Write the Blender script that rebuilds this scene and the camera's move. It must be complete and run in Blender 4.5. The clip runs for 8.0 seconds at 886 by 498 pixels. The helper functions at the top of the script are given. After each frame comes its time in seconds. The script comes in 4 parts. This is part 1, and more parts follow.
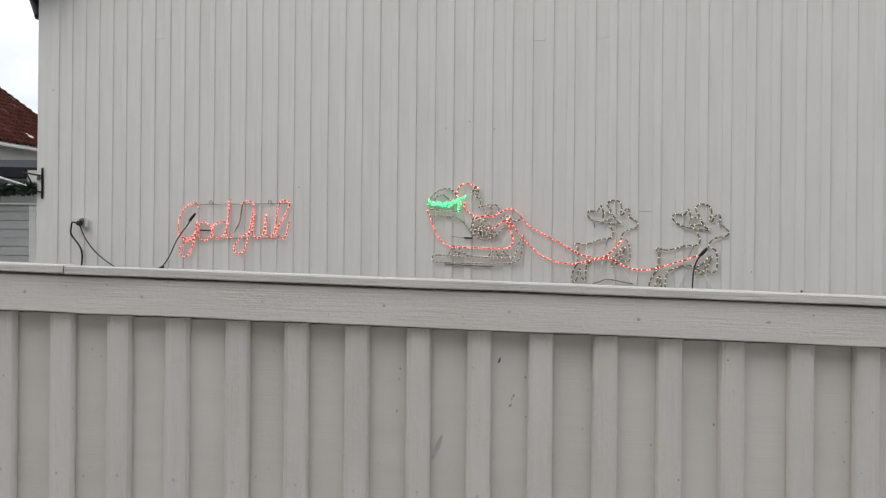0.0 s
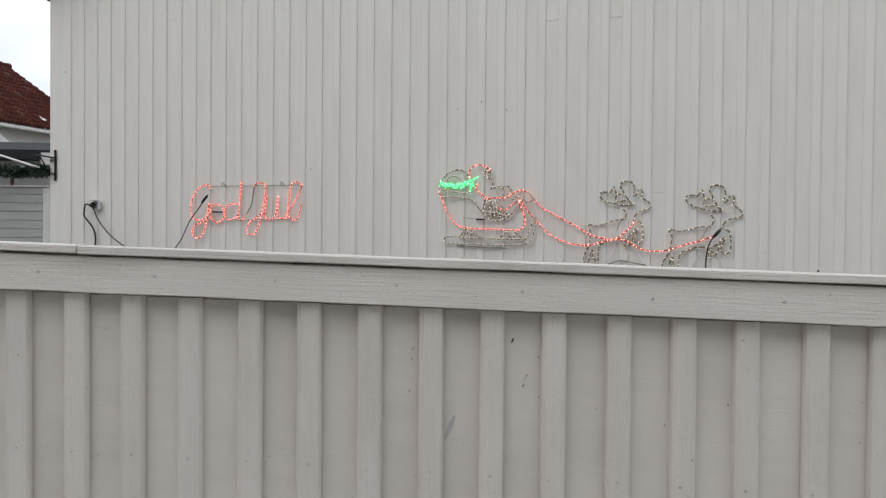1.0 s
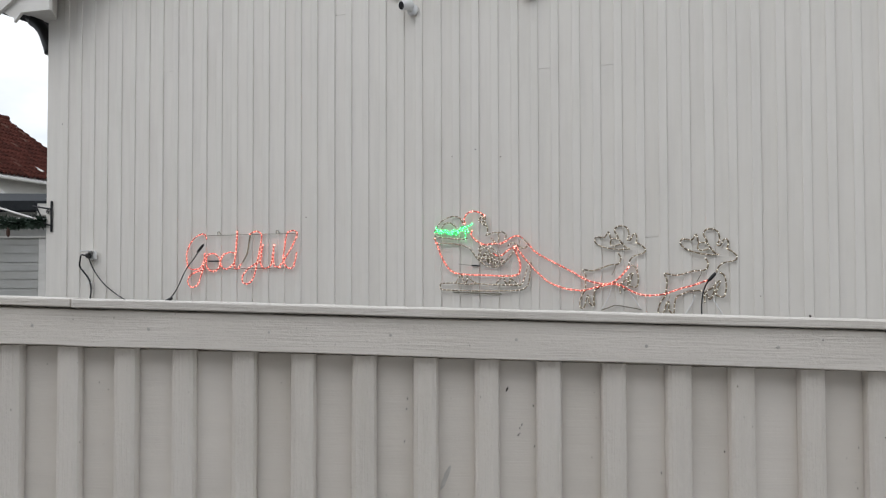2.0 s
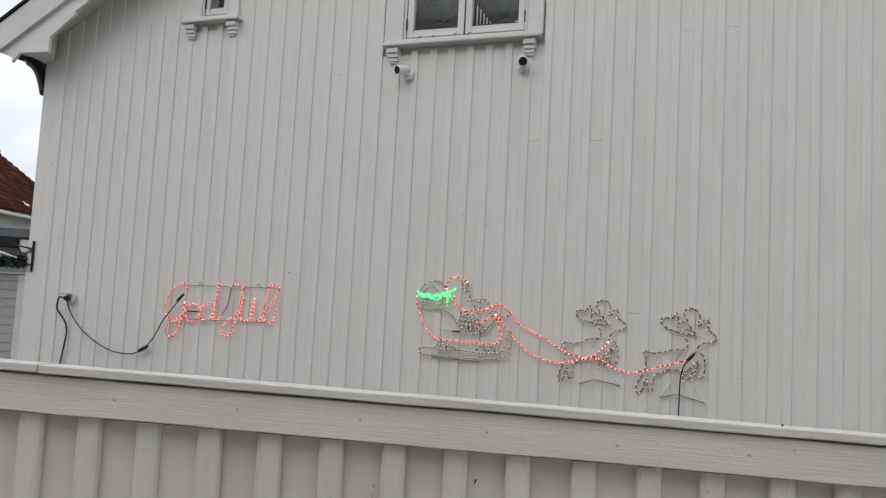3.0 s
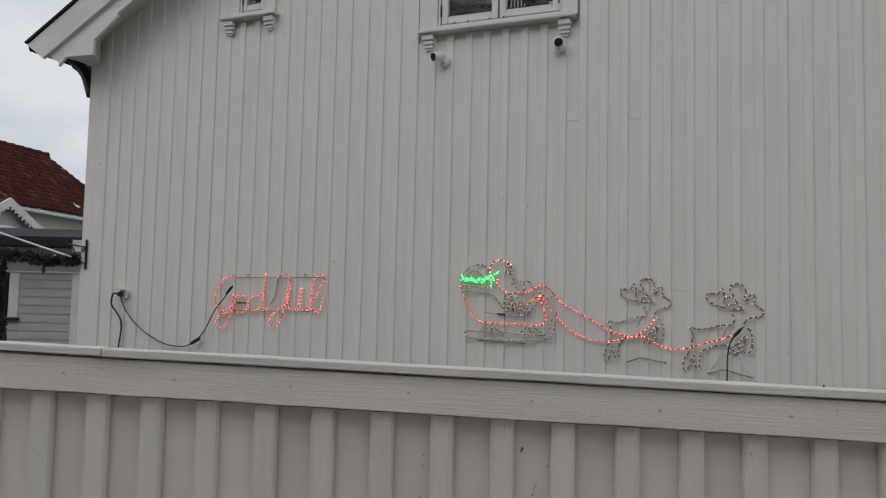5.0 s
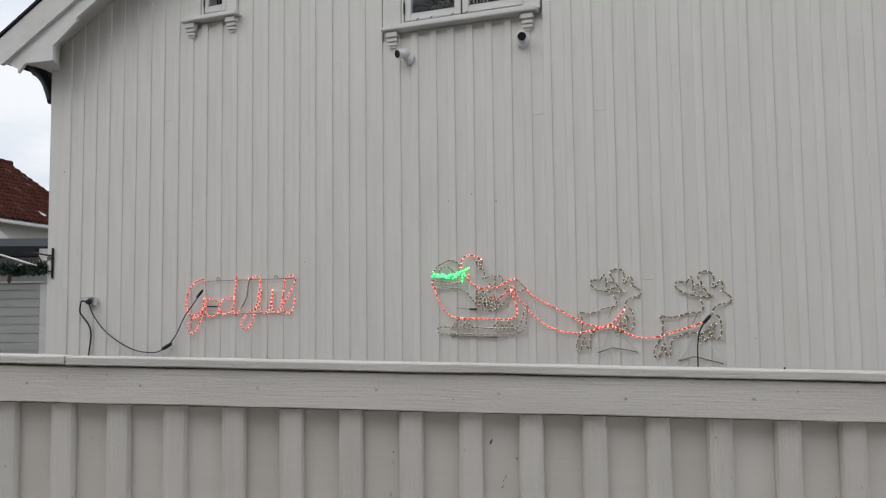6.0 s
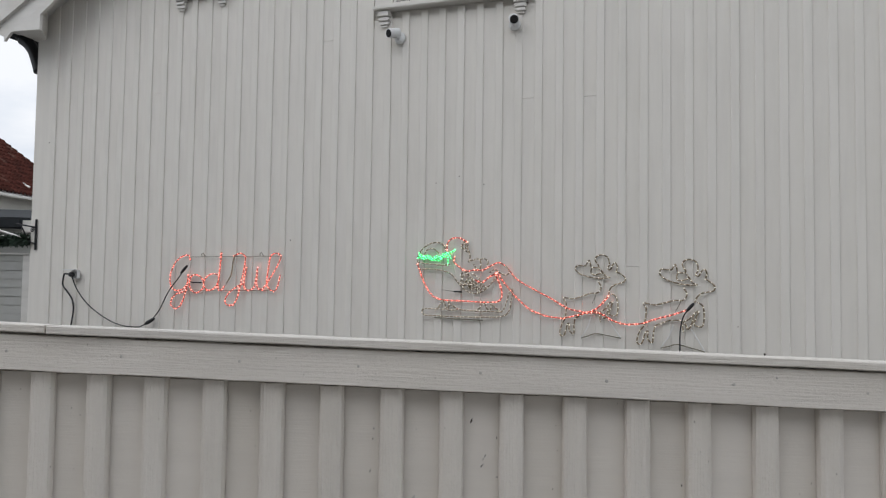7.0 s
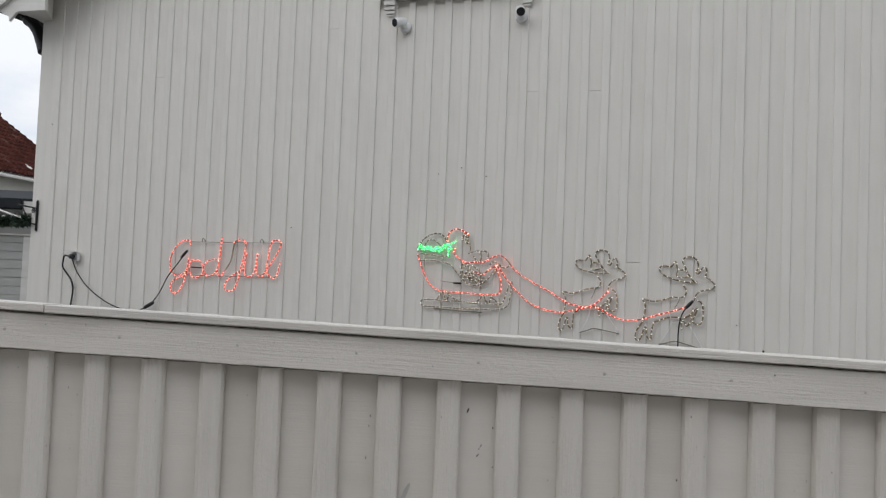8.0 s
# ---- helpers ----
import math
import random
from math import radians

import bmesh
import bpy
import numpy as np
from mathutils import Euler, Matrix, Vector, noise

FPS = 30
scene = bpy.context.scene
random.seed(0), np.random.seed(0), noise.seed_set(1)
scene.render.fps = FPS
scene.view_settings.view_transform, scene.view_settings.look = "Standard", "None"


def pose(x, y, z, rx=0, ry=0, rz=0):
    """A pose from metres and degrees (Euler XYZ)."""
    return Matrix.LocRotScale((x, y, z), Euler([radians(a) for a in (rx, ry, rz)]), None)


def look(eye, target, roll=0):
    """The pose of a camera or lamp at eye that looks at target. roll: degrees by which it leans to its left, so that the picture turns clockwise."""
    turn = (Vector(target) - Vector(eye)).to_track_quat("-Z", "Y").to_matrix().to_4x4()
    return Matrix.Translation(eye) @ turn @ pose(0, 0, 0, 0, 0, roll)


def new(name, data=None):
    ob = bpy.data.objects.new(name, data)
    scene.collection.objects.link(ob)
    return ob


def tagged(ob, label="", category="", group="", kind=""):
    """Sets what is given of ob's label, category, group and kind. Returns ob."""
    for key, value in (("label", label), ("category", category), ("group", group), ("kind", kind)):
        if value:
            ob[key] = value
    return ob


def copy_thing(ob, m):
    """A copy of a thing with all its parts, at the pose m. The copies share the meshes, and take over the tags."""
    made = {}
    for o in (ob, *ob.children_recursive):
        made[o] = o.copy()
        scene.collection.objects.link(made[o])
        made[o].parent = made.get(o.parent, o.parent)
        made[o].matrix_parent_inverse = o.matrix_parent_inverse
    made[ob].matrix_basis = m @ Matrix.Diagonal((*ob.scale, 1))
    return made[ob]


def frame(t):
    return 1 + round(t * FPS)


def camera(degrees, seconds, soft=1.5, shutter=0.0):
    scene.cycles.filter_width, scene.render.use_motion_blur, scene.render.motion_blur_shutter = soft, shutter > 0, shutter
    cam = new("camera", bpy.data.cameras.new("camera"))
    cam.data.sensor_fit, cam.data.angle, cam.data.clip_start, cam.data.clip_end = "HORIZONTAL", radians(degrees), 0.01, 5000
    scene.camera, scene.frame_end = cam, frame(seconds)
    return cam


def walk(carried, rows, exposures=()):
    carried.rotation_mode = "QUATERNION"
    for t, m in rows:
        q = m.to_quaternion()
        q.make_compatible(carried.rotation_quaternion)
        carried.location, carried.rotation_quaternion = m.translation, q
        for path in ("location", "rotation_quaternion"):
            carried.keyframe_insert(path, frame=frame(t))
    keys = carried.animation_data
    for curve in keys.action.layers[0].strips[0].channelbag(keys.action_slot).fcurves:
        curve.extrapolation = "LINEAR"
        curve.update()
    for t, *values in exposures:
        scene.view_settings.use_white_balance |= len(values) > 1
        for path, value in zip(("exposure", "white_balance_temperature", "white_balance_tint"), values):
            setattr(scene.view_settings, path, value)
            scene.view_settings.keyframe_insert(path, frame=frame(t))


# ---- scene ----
cam = camera(53.6, 8.0, soft=1.2)
PATH = [
    (0.0, pose(3.509, -5.918, 1.593, 89.98, -0.57, 20.91)),
    (0.5, pose(3.507, -5.913, 1.589, 89.02, -0.35, 21.34)),
    (1.0, pose(3.504, -5.911, 1.588, 88.81, -0.53, 21.67)),
    (1.5, pose(3.506, -5.909, 1.588, 89.34, -0.61, 21.49)),
    (2.0, pose(3.513, -5.916, 1.595, 91.79, 0.14, 21.45)),
    (2.2, pose(3.516, -5.918, 1.626, 93.99, 0.77, 21.66)),
    (3.3, pose(3.534, -5.910, 1.655, 95.40, -3.84, 19.95)),
    (3.5, pose(3.544, -5.921, 1.648, 95.23, -2.37, 19.62)),
    (4.0, pose(3.535, -5.964, 1.644, 95.59, -0.94, 25.71)),
    (4.5, pose(3.542, -5.965, 1.641, 94.87, -1.92, 24.41)),
    (4.7, pose(3.543, -5.960, 1.635, 94.66, -1.94, 23.69)),
    (5.8, pose(3.563, -5.950, 1.624, 94.46, 0.29, 22.23)),
    (6.0, pose(3.566, -5.951, 1.626, 94.36, 0.63, 21.61)),
    (6.5, pose(3.569, -5.951, 1.621, 93.67, 0.34, 20.30)),
    (7.0, pose(3.567, -5.947, 1.617, 93.26, -0.83, 20.63)),
    (7.5, pose(3.566, -5.947, 1.615, 93.33, -2.08, 20.80)),
    (8.0, pose(3.565, -5.944, 1.611, 92.74, -2.27, 20.58)),
]
EXPOSURES = [(0.0, 0.20), (1.0, 0.23), (2.2, 0.24), (3.3, 0.05), (3.5, 0.03), (4.0, -0.27), (4.5, -0.40), (4.7, -0.40), (5.8, -0.04), (6.0, 0.01), (8.0, 0.05)]
walk(cam, PATH, EXPOSURES)

# ---- world: overcast sky, soft sun ----
world = bpy.data.worlds.new("overcast")
scene.world = world
world.use_nodes = True
wn, wl = world.node_tree.nodes, world.node_tree.links
wn.clear()
sky = wn.new("ShaderNodeTexSky")
sky.sky_type, sky.sun_disc = "NISHITA", False
sky.sun_elevation, sky.sun_rotation = radians(38), radians(215)
wcoord = wn.new("ShaderNodeTexCoord")
cloud = wn.new("ShaderNodeTexNoise")
cloud.inputs["Scale"].default_value, cloud.inputs["Detail"].default_value, cloud.inputs["Roughness"].default_value = 5.0, 6.0, 0.55
wmap = wn.new("ShaderNodeMapping")
wmap.inputs["Scale"].default_value = (1, 1, 2.6)
ramp = wn.new("ShaderNodeValToRGB")
ramp.color_ramp.elements[0].position, ramp.color_ramp.elements[0].color = 0.3, (7.2, 8.0, 9.3, 1)
ramp.color_ramp.elements[1].position, ramp.color_ramp.elements[1].color = 0.66, (10.6, 10.8, 11.2, 1)
blend = wn.new("ShaderNodeMix")
blend.data_type = "RGBA"
blend.inputs["Factor"].default_value = 0.9
bg = wn.new("ShaderNodeBackground")
bg.inputs["Strength"].default_value = 0.1
wout = wn.new("ShaderNodeOutputWorld")
wl.new(wcoord.outputs["Generated"], wmap.inputs["Vector"])
wl.new(wmap.outputs["Vector"], cloud.inputs["Vector"])
wl.new(cloud.outputs["Fac"], ramp.inputs["Fac"])
wl.new(sky.outputs["Color"], blend.inputs["A"])
wl.new(ramp.outputs["Color"], blend.inputs["B"])
# an overcast sky is brighter towards the zenith
wsplit = wn.new("ShaderNodeSeparateXYZ")
wl.new(wcoord.outputs["Generated"], wsplit.inputs["Vector"])
wrise = wn.new("ShaderNodeMapRange")
wrise.inputs["To Min"].default_value, wrise.inputs["To Max"].default_value = 0.86, 1.2
wl.new(wsplit.outputs["Z"], wrise.inputs["Value"])
wscale = wn.new("ShaderNodeVectorMath")
wscale.operation = "SCALE"
wl.new(blend.outputs["Result"], wscale.inputs[0])
wl.new(wrise.outputs["Result"], wscale.inputs["Scale"])
wl.new(wscale.outputs["Vector"], bg.inputs["Color"])
wl.new(bg.outputs["Background"], wout.inputs["Surface"])
sun_data = bpy.data.lights.new("sun", "SUN")
sun_data.energy, sun_data.angle, sun_data.color = 0.5, radians(45), (1.0, 0.98, 0.95)
sun = new("sun", sun_data)
sun.matrix_world = look((-5, -12, 13), (0, 0, 1))

# ---- materials ----
def material(name):
    m = bpy.data.materials.new(name)
    m.use_nodes = True
    t = m.node_tree
    return m, t.nodes, t.links, t.nodes["Principled BSDF"]


def spot(nodes, links, stretch, vary=True):
    """Object coordinates, stretched, shifted at random from piece to piece."""
    co = nodes.new("ShaderNodeTexCoord")
    mp = nodes.new("ShaderNodeMapping")
    mp.inputs["Scale"].default_value = stretch
    if not vary:
        links.new(co.outputs["Object"], mp.inputs["Vector"])
        return mp.outputs["Vector"]
    info = nodes.new("ShaderNodeObjectInfo")
    mul = nodes.new("ShaderNodeMath")
    mul.operation = "MULTIPLY"
    mul.inputs[1].default_value = 37.0
    add = nodes.new("ShaderNodeVectorMath")
    add.operation = "ADD"
    links.new(info.outputs["Random"], mul.inputs[0])
    links.new(co.outputs["Object"], add.inputs[0])
    links.new(mul.outputs[0], add.inputs[1])
    links.new(add.outputs[0], mp.inputs["Vector"])
    return mp.outputs["Vector"]


def noise_node(nodes, links, vec, scale, detail=4.0, rough=0.55):
    n = nodes.new("ShaderNodeTexNoise")
    n.inputs["Scale"].default_value, n.inputs["Detail"].default_value, n.inputs["Roughness"].default_value = scale, detail, rough
    links.new(vec, n.inputs["Vector"])
    return n.outputs["Fac"]


def stops(nodes, links, fac, *pairs):
    r = nodes.new("ShaderNodeValToRGB")
    e = r.color_ramp.elements
    while len(e) < len(pairs):
        e.new(0.5)
    for el, (p, c) in zip(e, pairs):
        el.position, el.color = p, (*c, 1)
    links.new(fac, r.inputs["Fac"])
    return r.outputs["Color"]


def mixed(nodes, links, kind, fac, a, b):
    x = nodes.new("ShaderNodeMix")
    x.data_type, x.blend_type = "RGBA", kind
    for socket, value in (("Factor", fac), ("A", a), ("B", b)):
        if isinstance(value, bpy.types.NodeSocket):
            links.new(value, x.inputs[socket])
        else:
            x.inputs[socket].default_value = value if socket == "Factor" else (*value, 1)
    return x.outputs["Result"]


def bump(nodes, links, bsdf, height, strength, distance, before=None):
    b = nodes.new("ShaderNodeBump")
    b.inputs["Strength"].default_value, b.inputs["Distance"].default_value = strength, distance
    links.new(height, b.inputs["Height"])
    if before is not None:
        links.new(before, b.inputs["Normal"])
    links.new(b.outputs["Normal"], bsdf.inputs["Normal"])
    return b.outputs["Normal"]


def painted_wood(name, colour, along, dirt=0.12, relief=1.0, rough=0.55, specked=0.0, uneven=1.0, stain=None):
    """Brushed paint over sawn softwood; along: the grain's axis, 0 or 2."""
    m, n, l, b = material(name)
    fine = [260.0, 260.0, 260.0]
    fine[along] = 9.0
    soft = [14.0, 14.0, 14.0]
    soft[along] = 1.2
    g = noise_node(n, l, spot(n, l, fine), 1.0, 5.0, 0.6)
    s = noise_node(n, l, spot(n, l, soft), 1.0, 4.0, 0.6)
    blister = noise_node(n, l, spot(n, l, (1, 1, 1)), 130.0, 2.0, 0.5)
    patch = noise_node(n, l, spot(n, l, (1, 1, 1)), 1.7, 5.0, 0.6)
    dark = tuple(c * (1 - dirt * 1.6) for c in colour)
    pale = tuple(min(0.9, c * (1 + dirt * 0.35)) for c in colour)
    base = stops(n, l, s, (0.25, dark), (0.55, colour), (0.8, pale))
    grime = stops(n, l, patch, (0.3, (1 - 0.14 * uneven, 1 - 0.15 * uneven, 1 - 0.18 * uneven)), (0.55, (1, 1, 1)))
    speck = noise_node(n, l, spot(n, l, (1, 1, 0.6)), 120.0, 2.0, 0.5)
    specks = stops(n, l, speck, (0.215, (0.42, 0.39, 0.35)), (0.24, (1, 1, 1)))
    out = mixed(n, l, "MULTIPLY", specked, mixed(n, l, "MULTIPLY", 0.8, base, grime), specks)
    tone = n.new("ShaderNodeObjectInfo")
    each = stops(n, l, tone.outputs["Random"], (0.0, (1 - 0.045 * uneven, 1 - 0.05 * uneven, 1 - 0.06 * uneven)), (1.0, (1.0, 1.0, 1.0)))
    if stain:
        co = n.new("ShaderNodeTexCoord")
        mp = n.new("ShaderNodeMapping")
        mp.vector_type = "TEXTURE"
        mp.inputs["Location"].default_value, mp.inputs["Scale"].default_value = stain
        far = n.new("ShaderNodeVectorMath")
        far.operation = "LENGTH"
        l.new(co.outputs["Object"], mp.inputs["Vector"])
        l.new(mp.outputs["Vector"], far.inputs[0])
        mark = stops(n, l, far.outputs["Value"], (0.0, (0.66, 0.65, 0.64)), (1.0, (1, 1, 1)))
        out = mixed(n, l, "MULTIPLY", s, out, mark)
    l.new(mixed(n, l, "MULTIPLY", 1.0, out, each), b.inputs["Base Color"])
    b.inputs["Roughness"].default_value = rough
    b.inputs["Specular IOR Level"].default_value = 0.35
    first = bump(n, l, b, g, min(1, 0.4 * relief), 0.0016 * relief)
    second = bump(n, l, b, blister, min(1, 0.3 * relief), 0.0012 * relief, first)
    bump(n, l, b, s, min(1, 0.4 * relief), 0.003 * relief, second)
    return m


def plain(name, colour, rough=0.5, metal=0.0, grain=60.0, amount=0.2, gloss=0.5):
    m, n, l, b = material(name)
    v = noise_node(n, l, spot(n, l, (1, 1, 1)), grain, 5.0)
    w = noise_node(n, l, spot(n, l, (1, 1, 1)), grain / 14, 3.0)
    c = stops(n, l, v, (0.25, tuple(x * (1 - amount) for x in colour)), (0.75, tuple(min(1, x * (1 + amount * 0.6)) for x in colour)))
    c2 = stops(n, l, w, (0.3, (1 - amount,) * 3), (0.7, (1, 1, 1)))
    l.new(mixed(n, l, "MULTIPLY", 1.0, c, c2), b.inputs["Base Color"])
    b.inputs["Roughness"].default_value, b.inputs["Metallic"].default_value = rough, metal
    b.inputs["Specular IOR Level"].default_value = gloss
    bump(n, l, b, v, 0.15, 0.001)
    return m


def glowing(name, base, light, strength, rough=0.3):
    m, n, l, b = material(name)
    b.inputs["Base Color"].default_value = (*base, 1)
    b.inputs["Roughness"].default_value = rough
    b.inputs["Emission Color"].default_value = (*light, 1)
    b.inputs["Emission Strength"].default_value = strength
    return m


def rope_plastic(name, base, wire, light=(0, 0, 0), strength=0.0):
    """Clear tube with dark wires showing through in dashes."""
    m, n, l, b = material(name)
    v = noise_node(n, l, spot(n, l, (1, 1, 1)), 55.0, 2.0)
    l.new(stops(n, l, v, (0.42, wire), (0.58, base)), b.inputs["Base Color"])
    b.inputs["Roughness"].default_value = 0.22
    b.inputs["Emission Color"].default_value = (*light, 1)
    b.inputs["Emission Strength"].default_value = strength
    return m


WALL = painted_wood("wall_paint", (0.772, 0.742, 0.690), 2, 0.04, 0.6, 0.55, 0.0, 0.3)
BATTEN = painted_wood("batten_paint", (0.777, 0.747, 0.695), 2, 0.04, 0.6, 0.55, 0.0, 0.3)
TRIM = painted_wood("trim_paint", (0.77, 0.75, 0.715), 0, 0.05, 0.4)
FENCE_V = painted_wood("fence_paint_upright", (0.735, 0.685, 0.625), 2, 0.05, 2.0, 0.42, 1.0, 0.7)
FENCE_BOARD = painted_wood("fence_paint_board", (0.735, 0.685, 0.625), 0, 0.04, 0.9, 0.45, 1.0, 0.7)
FENCE_H = painted_wood("fence_paint_level", (0.745, 0.695, 0.635), 0, 0.05, 1.7, 0.45, 0.6, 0.6, ((-0.83, -0.018, 1.508), (0.14, 0.1, 0.045)))
CAP = painted_wood("fence_cap_paint", (0.715, 0.67, 0.615), 0, 0.12, 1.8, 0.45, 0.8)
SCUFF = plain("grey_scuff", (0.58, 0.55, 0.51), 0.7)
CHIP = plain("bare_dark_wood", (0.07, 0.055, 0.045), 0.8)
NAIL = plain("painted_nail", (0.60, 0.56, 0.51), 0.5)
RUST = plain("rusty_nail", (0.2, 0.13, 0.09), 0.7)
BLACK = plain("black_rubber", (0.018, 0.018, 0.02), 0.45)
IRON = plain("black_iron", (0.02, 0.02, 0.022), 0.5, 0.3)
ROOF_METAL = plain("dark_roof_metal", (0.03, 0.033, 0.036), 0.8, 0.0, 12.0, 0.2, 0.15)
WHITE_PLASTIC = plain("white_plastic", (0.78, 0.78, 0.77), 0.35, 0, 60, 0.03)
GREY_PLASTIC = plain("grey_plastic", (0.42, 0.42, 0.40), 0.45)
LENS = plain("black_lens", (0.01, 0.01, 0.012), 0.08, 0, 60, 0.02)
WIRE = plain("galvanised_wire", (0.27, 0.25, 0.19), 0.45, 0.5)
ROPE_RED = rope_plastic("red_rope_plastic", (0.40, 0.19, 0.15), (0.13, 0.05, 0.04), (1.0, 0.08, 0.05), 0.15)
ROPE_CLEAR = rope_plastic("clear_rope_plastic", (0.43, 0.36, 0.26), (0.15, 0.115, 0.072))
ROPE_GREEN = rope_plastic("green_rope_plastic", (0.2, 0.45, 0.25), (0.05, 0.2, 0.08), (0.02, 1.0, 0.22), 0.35)
BULB_RED = glowing("red_bulb", (0.8, 0.3, 0.25), (1.0, 0.17, 0.125), 9.0)
BULB_WARM = glowing("warm_bulb", (0.8, 0.78, 0.7), (1.0, 0.92, 0.80), 0.8)
BULB_GREEN = glowing("green_bulb", (0.3, 0.8, 0.4), (0.06, 1.0, 0.2), 6.0)
# Whitish siding paint, greyed in its colour for the courtyard's shade.
SIDING_SHADED = painted_wood("annex_paint_shaded", (0.47, 0.47, 0.45), 0, 0.05, 0.4)
PLASTER = plain("cream_plaster", (0.62, 0.60, 0.54), 0.8, 0, 30, 0.08)
RED_METAL = plain("red_sheet_roof", (0.13, 0.011, 0.012), 0.85, 0, 20, 0.2, 0.15)
TARP = plain("olive_tarpaulin", (0.042, 0.049, 0.032), 0.8, 0, 25, 0.4, 0.15)
GARLAND = plain("artificial_fir", (0.016, 0.042, 0.02), 0.6, 0, 40, 0.5)
CONE = plain("brown_cone", (0.10, 0.05, 0.035), 0.7)
LEAF = plain("house_plant_leaf", (0.055, 0.085, 0.06), 0.5, 0, 40, 0.3)
# Near-black base colour stands in for the darkness of unlit rooms.
ROOM_SHADE = plain("room_wall_shade", (0.04, 0.04, 0.046), 0.9)
POT = plain("dark_pot", (0.07, 0.06, 0.055), 0.8)
BOUNCE_SLAB = plain("pale_bounce_slab", (0.36, 0.35, 0.33), 0.85, 0, 40, 0.2)
OPPOSITE = plain("added_wall_grey", (0.35, 0.335, 0.31), 0.9, 0, 20, 0.2)
GRAVEL = plain("grey_gravel", (0.16, 0.158, 0.153), 0.9, 0, 90, 0.4)


def tiles_material():
    m, n, l, b = material("brown_red_tiles")
    geo = n.new("ShaderNodeNewGeometry")
    v = noise_node(n, l, spot(n, l, (1, 1, 1), False), 9.0, 5.0)
    tint = stops(n, l, geo.outputs["Random Per Island"], (0.0, (0.054, 0.017, 0.012)), (0.5, (0.079, 0.023, 0.016)), (0.95, (0.10, 0.031, 0.022)), (1.0, (0.15, 0.09, 0.07)))
    l.new(mixed(n, l, "MULTIPLY", 0.7, tint, stops(n, l, v, (0.3, (0.55, 0.52, 0.5)), (0.7, (1, 1, 1)))), b.inputs["Base Color"])
    b.inputs["Roughness"].default_value, b.inputs["Specular IOR Level"].default_value = 0.9, 0.15
    return m


TILES = tiles_material()


def glass_material():
    m, n, l, b = material("window_glass")
    b.inputs["Base Color"].default_value = (0.9, 0.93, 0.93, 1)
    b.inputs["Roughness"].default_value, b.inputs["IOR"].default_value = 0.02, 1.3
    b.inputs["Transmission Weight"].default_value = 1.0
    return m


GLASS = glass_material()


# ---- mesh helpers ----
def part(name, bm, mat, parent=None, label="", at=None, smooth=False):
    me = bpy.data.meshes.new(name)
    bm.to_mesh(me)
    bm.free()
    return link(name, me, mat, parent, label, at, smooth)


def link(name, me, mat, parent=None, label="", at=None, smooth=False):
    if not me.materials:
        me.materials.append(mat)
    if smooth:
        me.polygons.foreach_set("use_smooth", [True] * len(me.polygons))
    ob = new(name, me)
    if parent is not None:
        ob.parent = parent
    if at is not None:
        ob.matrix_basis = at
    return tagged(ob, label)


def thing(name, at, label, category, group="", kind=""):
    ob = new(name)
    ob.matrix_basis = at
    return tagged(ob, label, category, group, kind)


def box(x0, x1, y0, y1, z0, z1, bevel=0.0, bm=None):
    keep = bm or bmesh.new()
    b = bmesh.new()
    bmesh.ops.create_cube(b, size=1.0)
    for v in b.verts:
        v.co = (x0 if v.co.x < 0 else x1, y0 if v.co.y < 0 else y1, z0 if v.co.z < 0 else z1)
    if bevel:
        bmesh.ops.bevel(b, geom=b.edges[:], offset=bevel, segments=2, affect="EDGES")
    me = bpy.data.meshes.new("tmp")
    b.to_mesh(me)
    b.free()
    keep.from_mesh(me)
    bpy.data.meshes.remove(me)
    return keep


def strip(x0, x1, y0, y1, z0, zl, zr, chamfer=0.004):
    """An upright board, front at y0, with a sloping top and eased front edges."""
    c = chamfer
    q = 0.3 * c
    prof = [(x0, y1), (x0, y0 + c), (x0 + q, y0 + q), (x0 + c, y0), (x1 - c, y0), (x1 - q, y0 + q), (x1, y0 + c), (x1, y1)]
    top = lambda x: zl + (zr - zl) * (x - x0) / (x1 - x0)
    verts = [(x, y, z0) for x, y in prof] + [(x, y, top(x)) for x, y in prof]
    n = len(prof)
    faces = [(i, (i + 1) % n, n + (i + 1) % n, n + i) for i in range(n)] + [tuple(range(n - 1, -1, -1)), tuple(range(n, 2 * n))]
    me = bpy.data.meshes.new("strip")
    me.from_pydata(verts, [], faces)
    return me


def extrude_poly(pts, axis, a, b):
    """A prism from an outline; axis 1: outline in x, z; axis 0: in y, z."""
    put = (lambda p, d: (p[0], d, p[1])) if axis == 1 else (lambda p, d: (d, p[0], p[1]))
    n = len(pts)
    bm = bmesh.new()
    lo = [bm.verts.new(put(p, a)) for p in pts]
    hi = [bm.verts.new(put(p, b)) for p in pts]
    bm.faces.new(lo)
    bm.faces.new(hi[::-1])
    for i in range(n):
        bm.faces.new((lo[i], hi[i], hi[(i + 1) % n], lo[(i + 1) % n]))
    bmesh.ops.recalc_face_normals(bm, faces=bm.faces[:])
    return bm


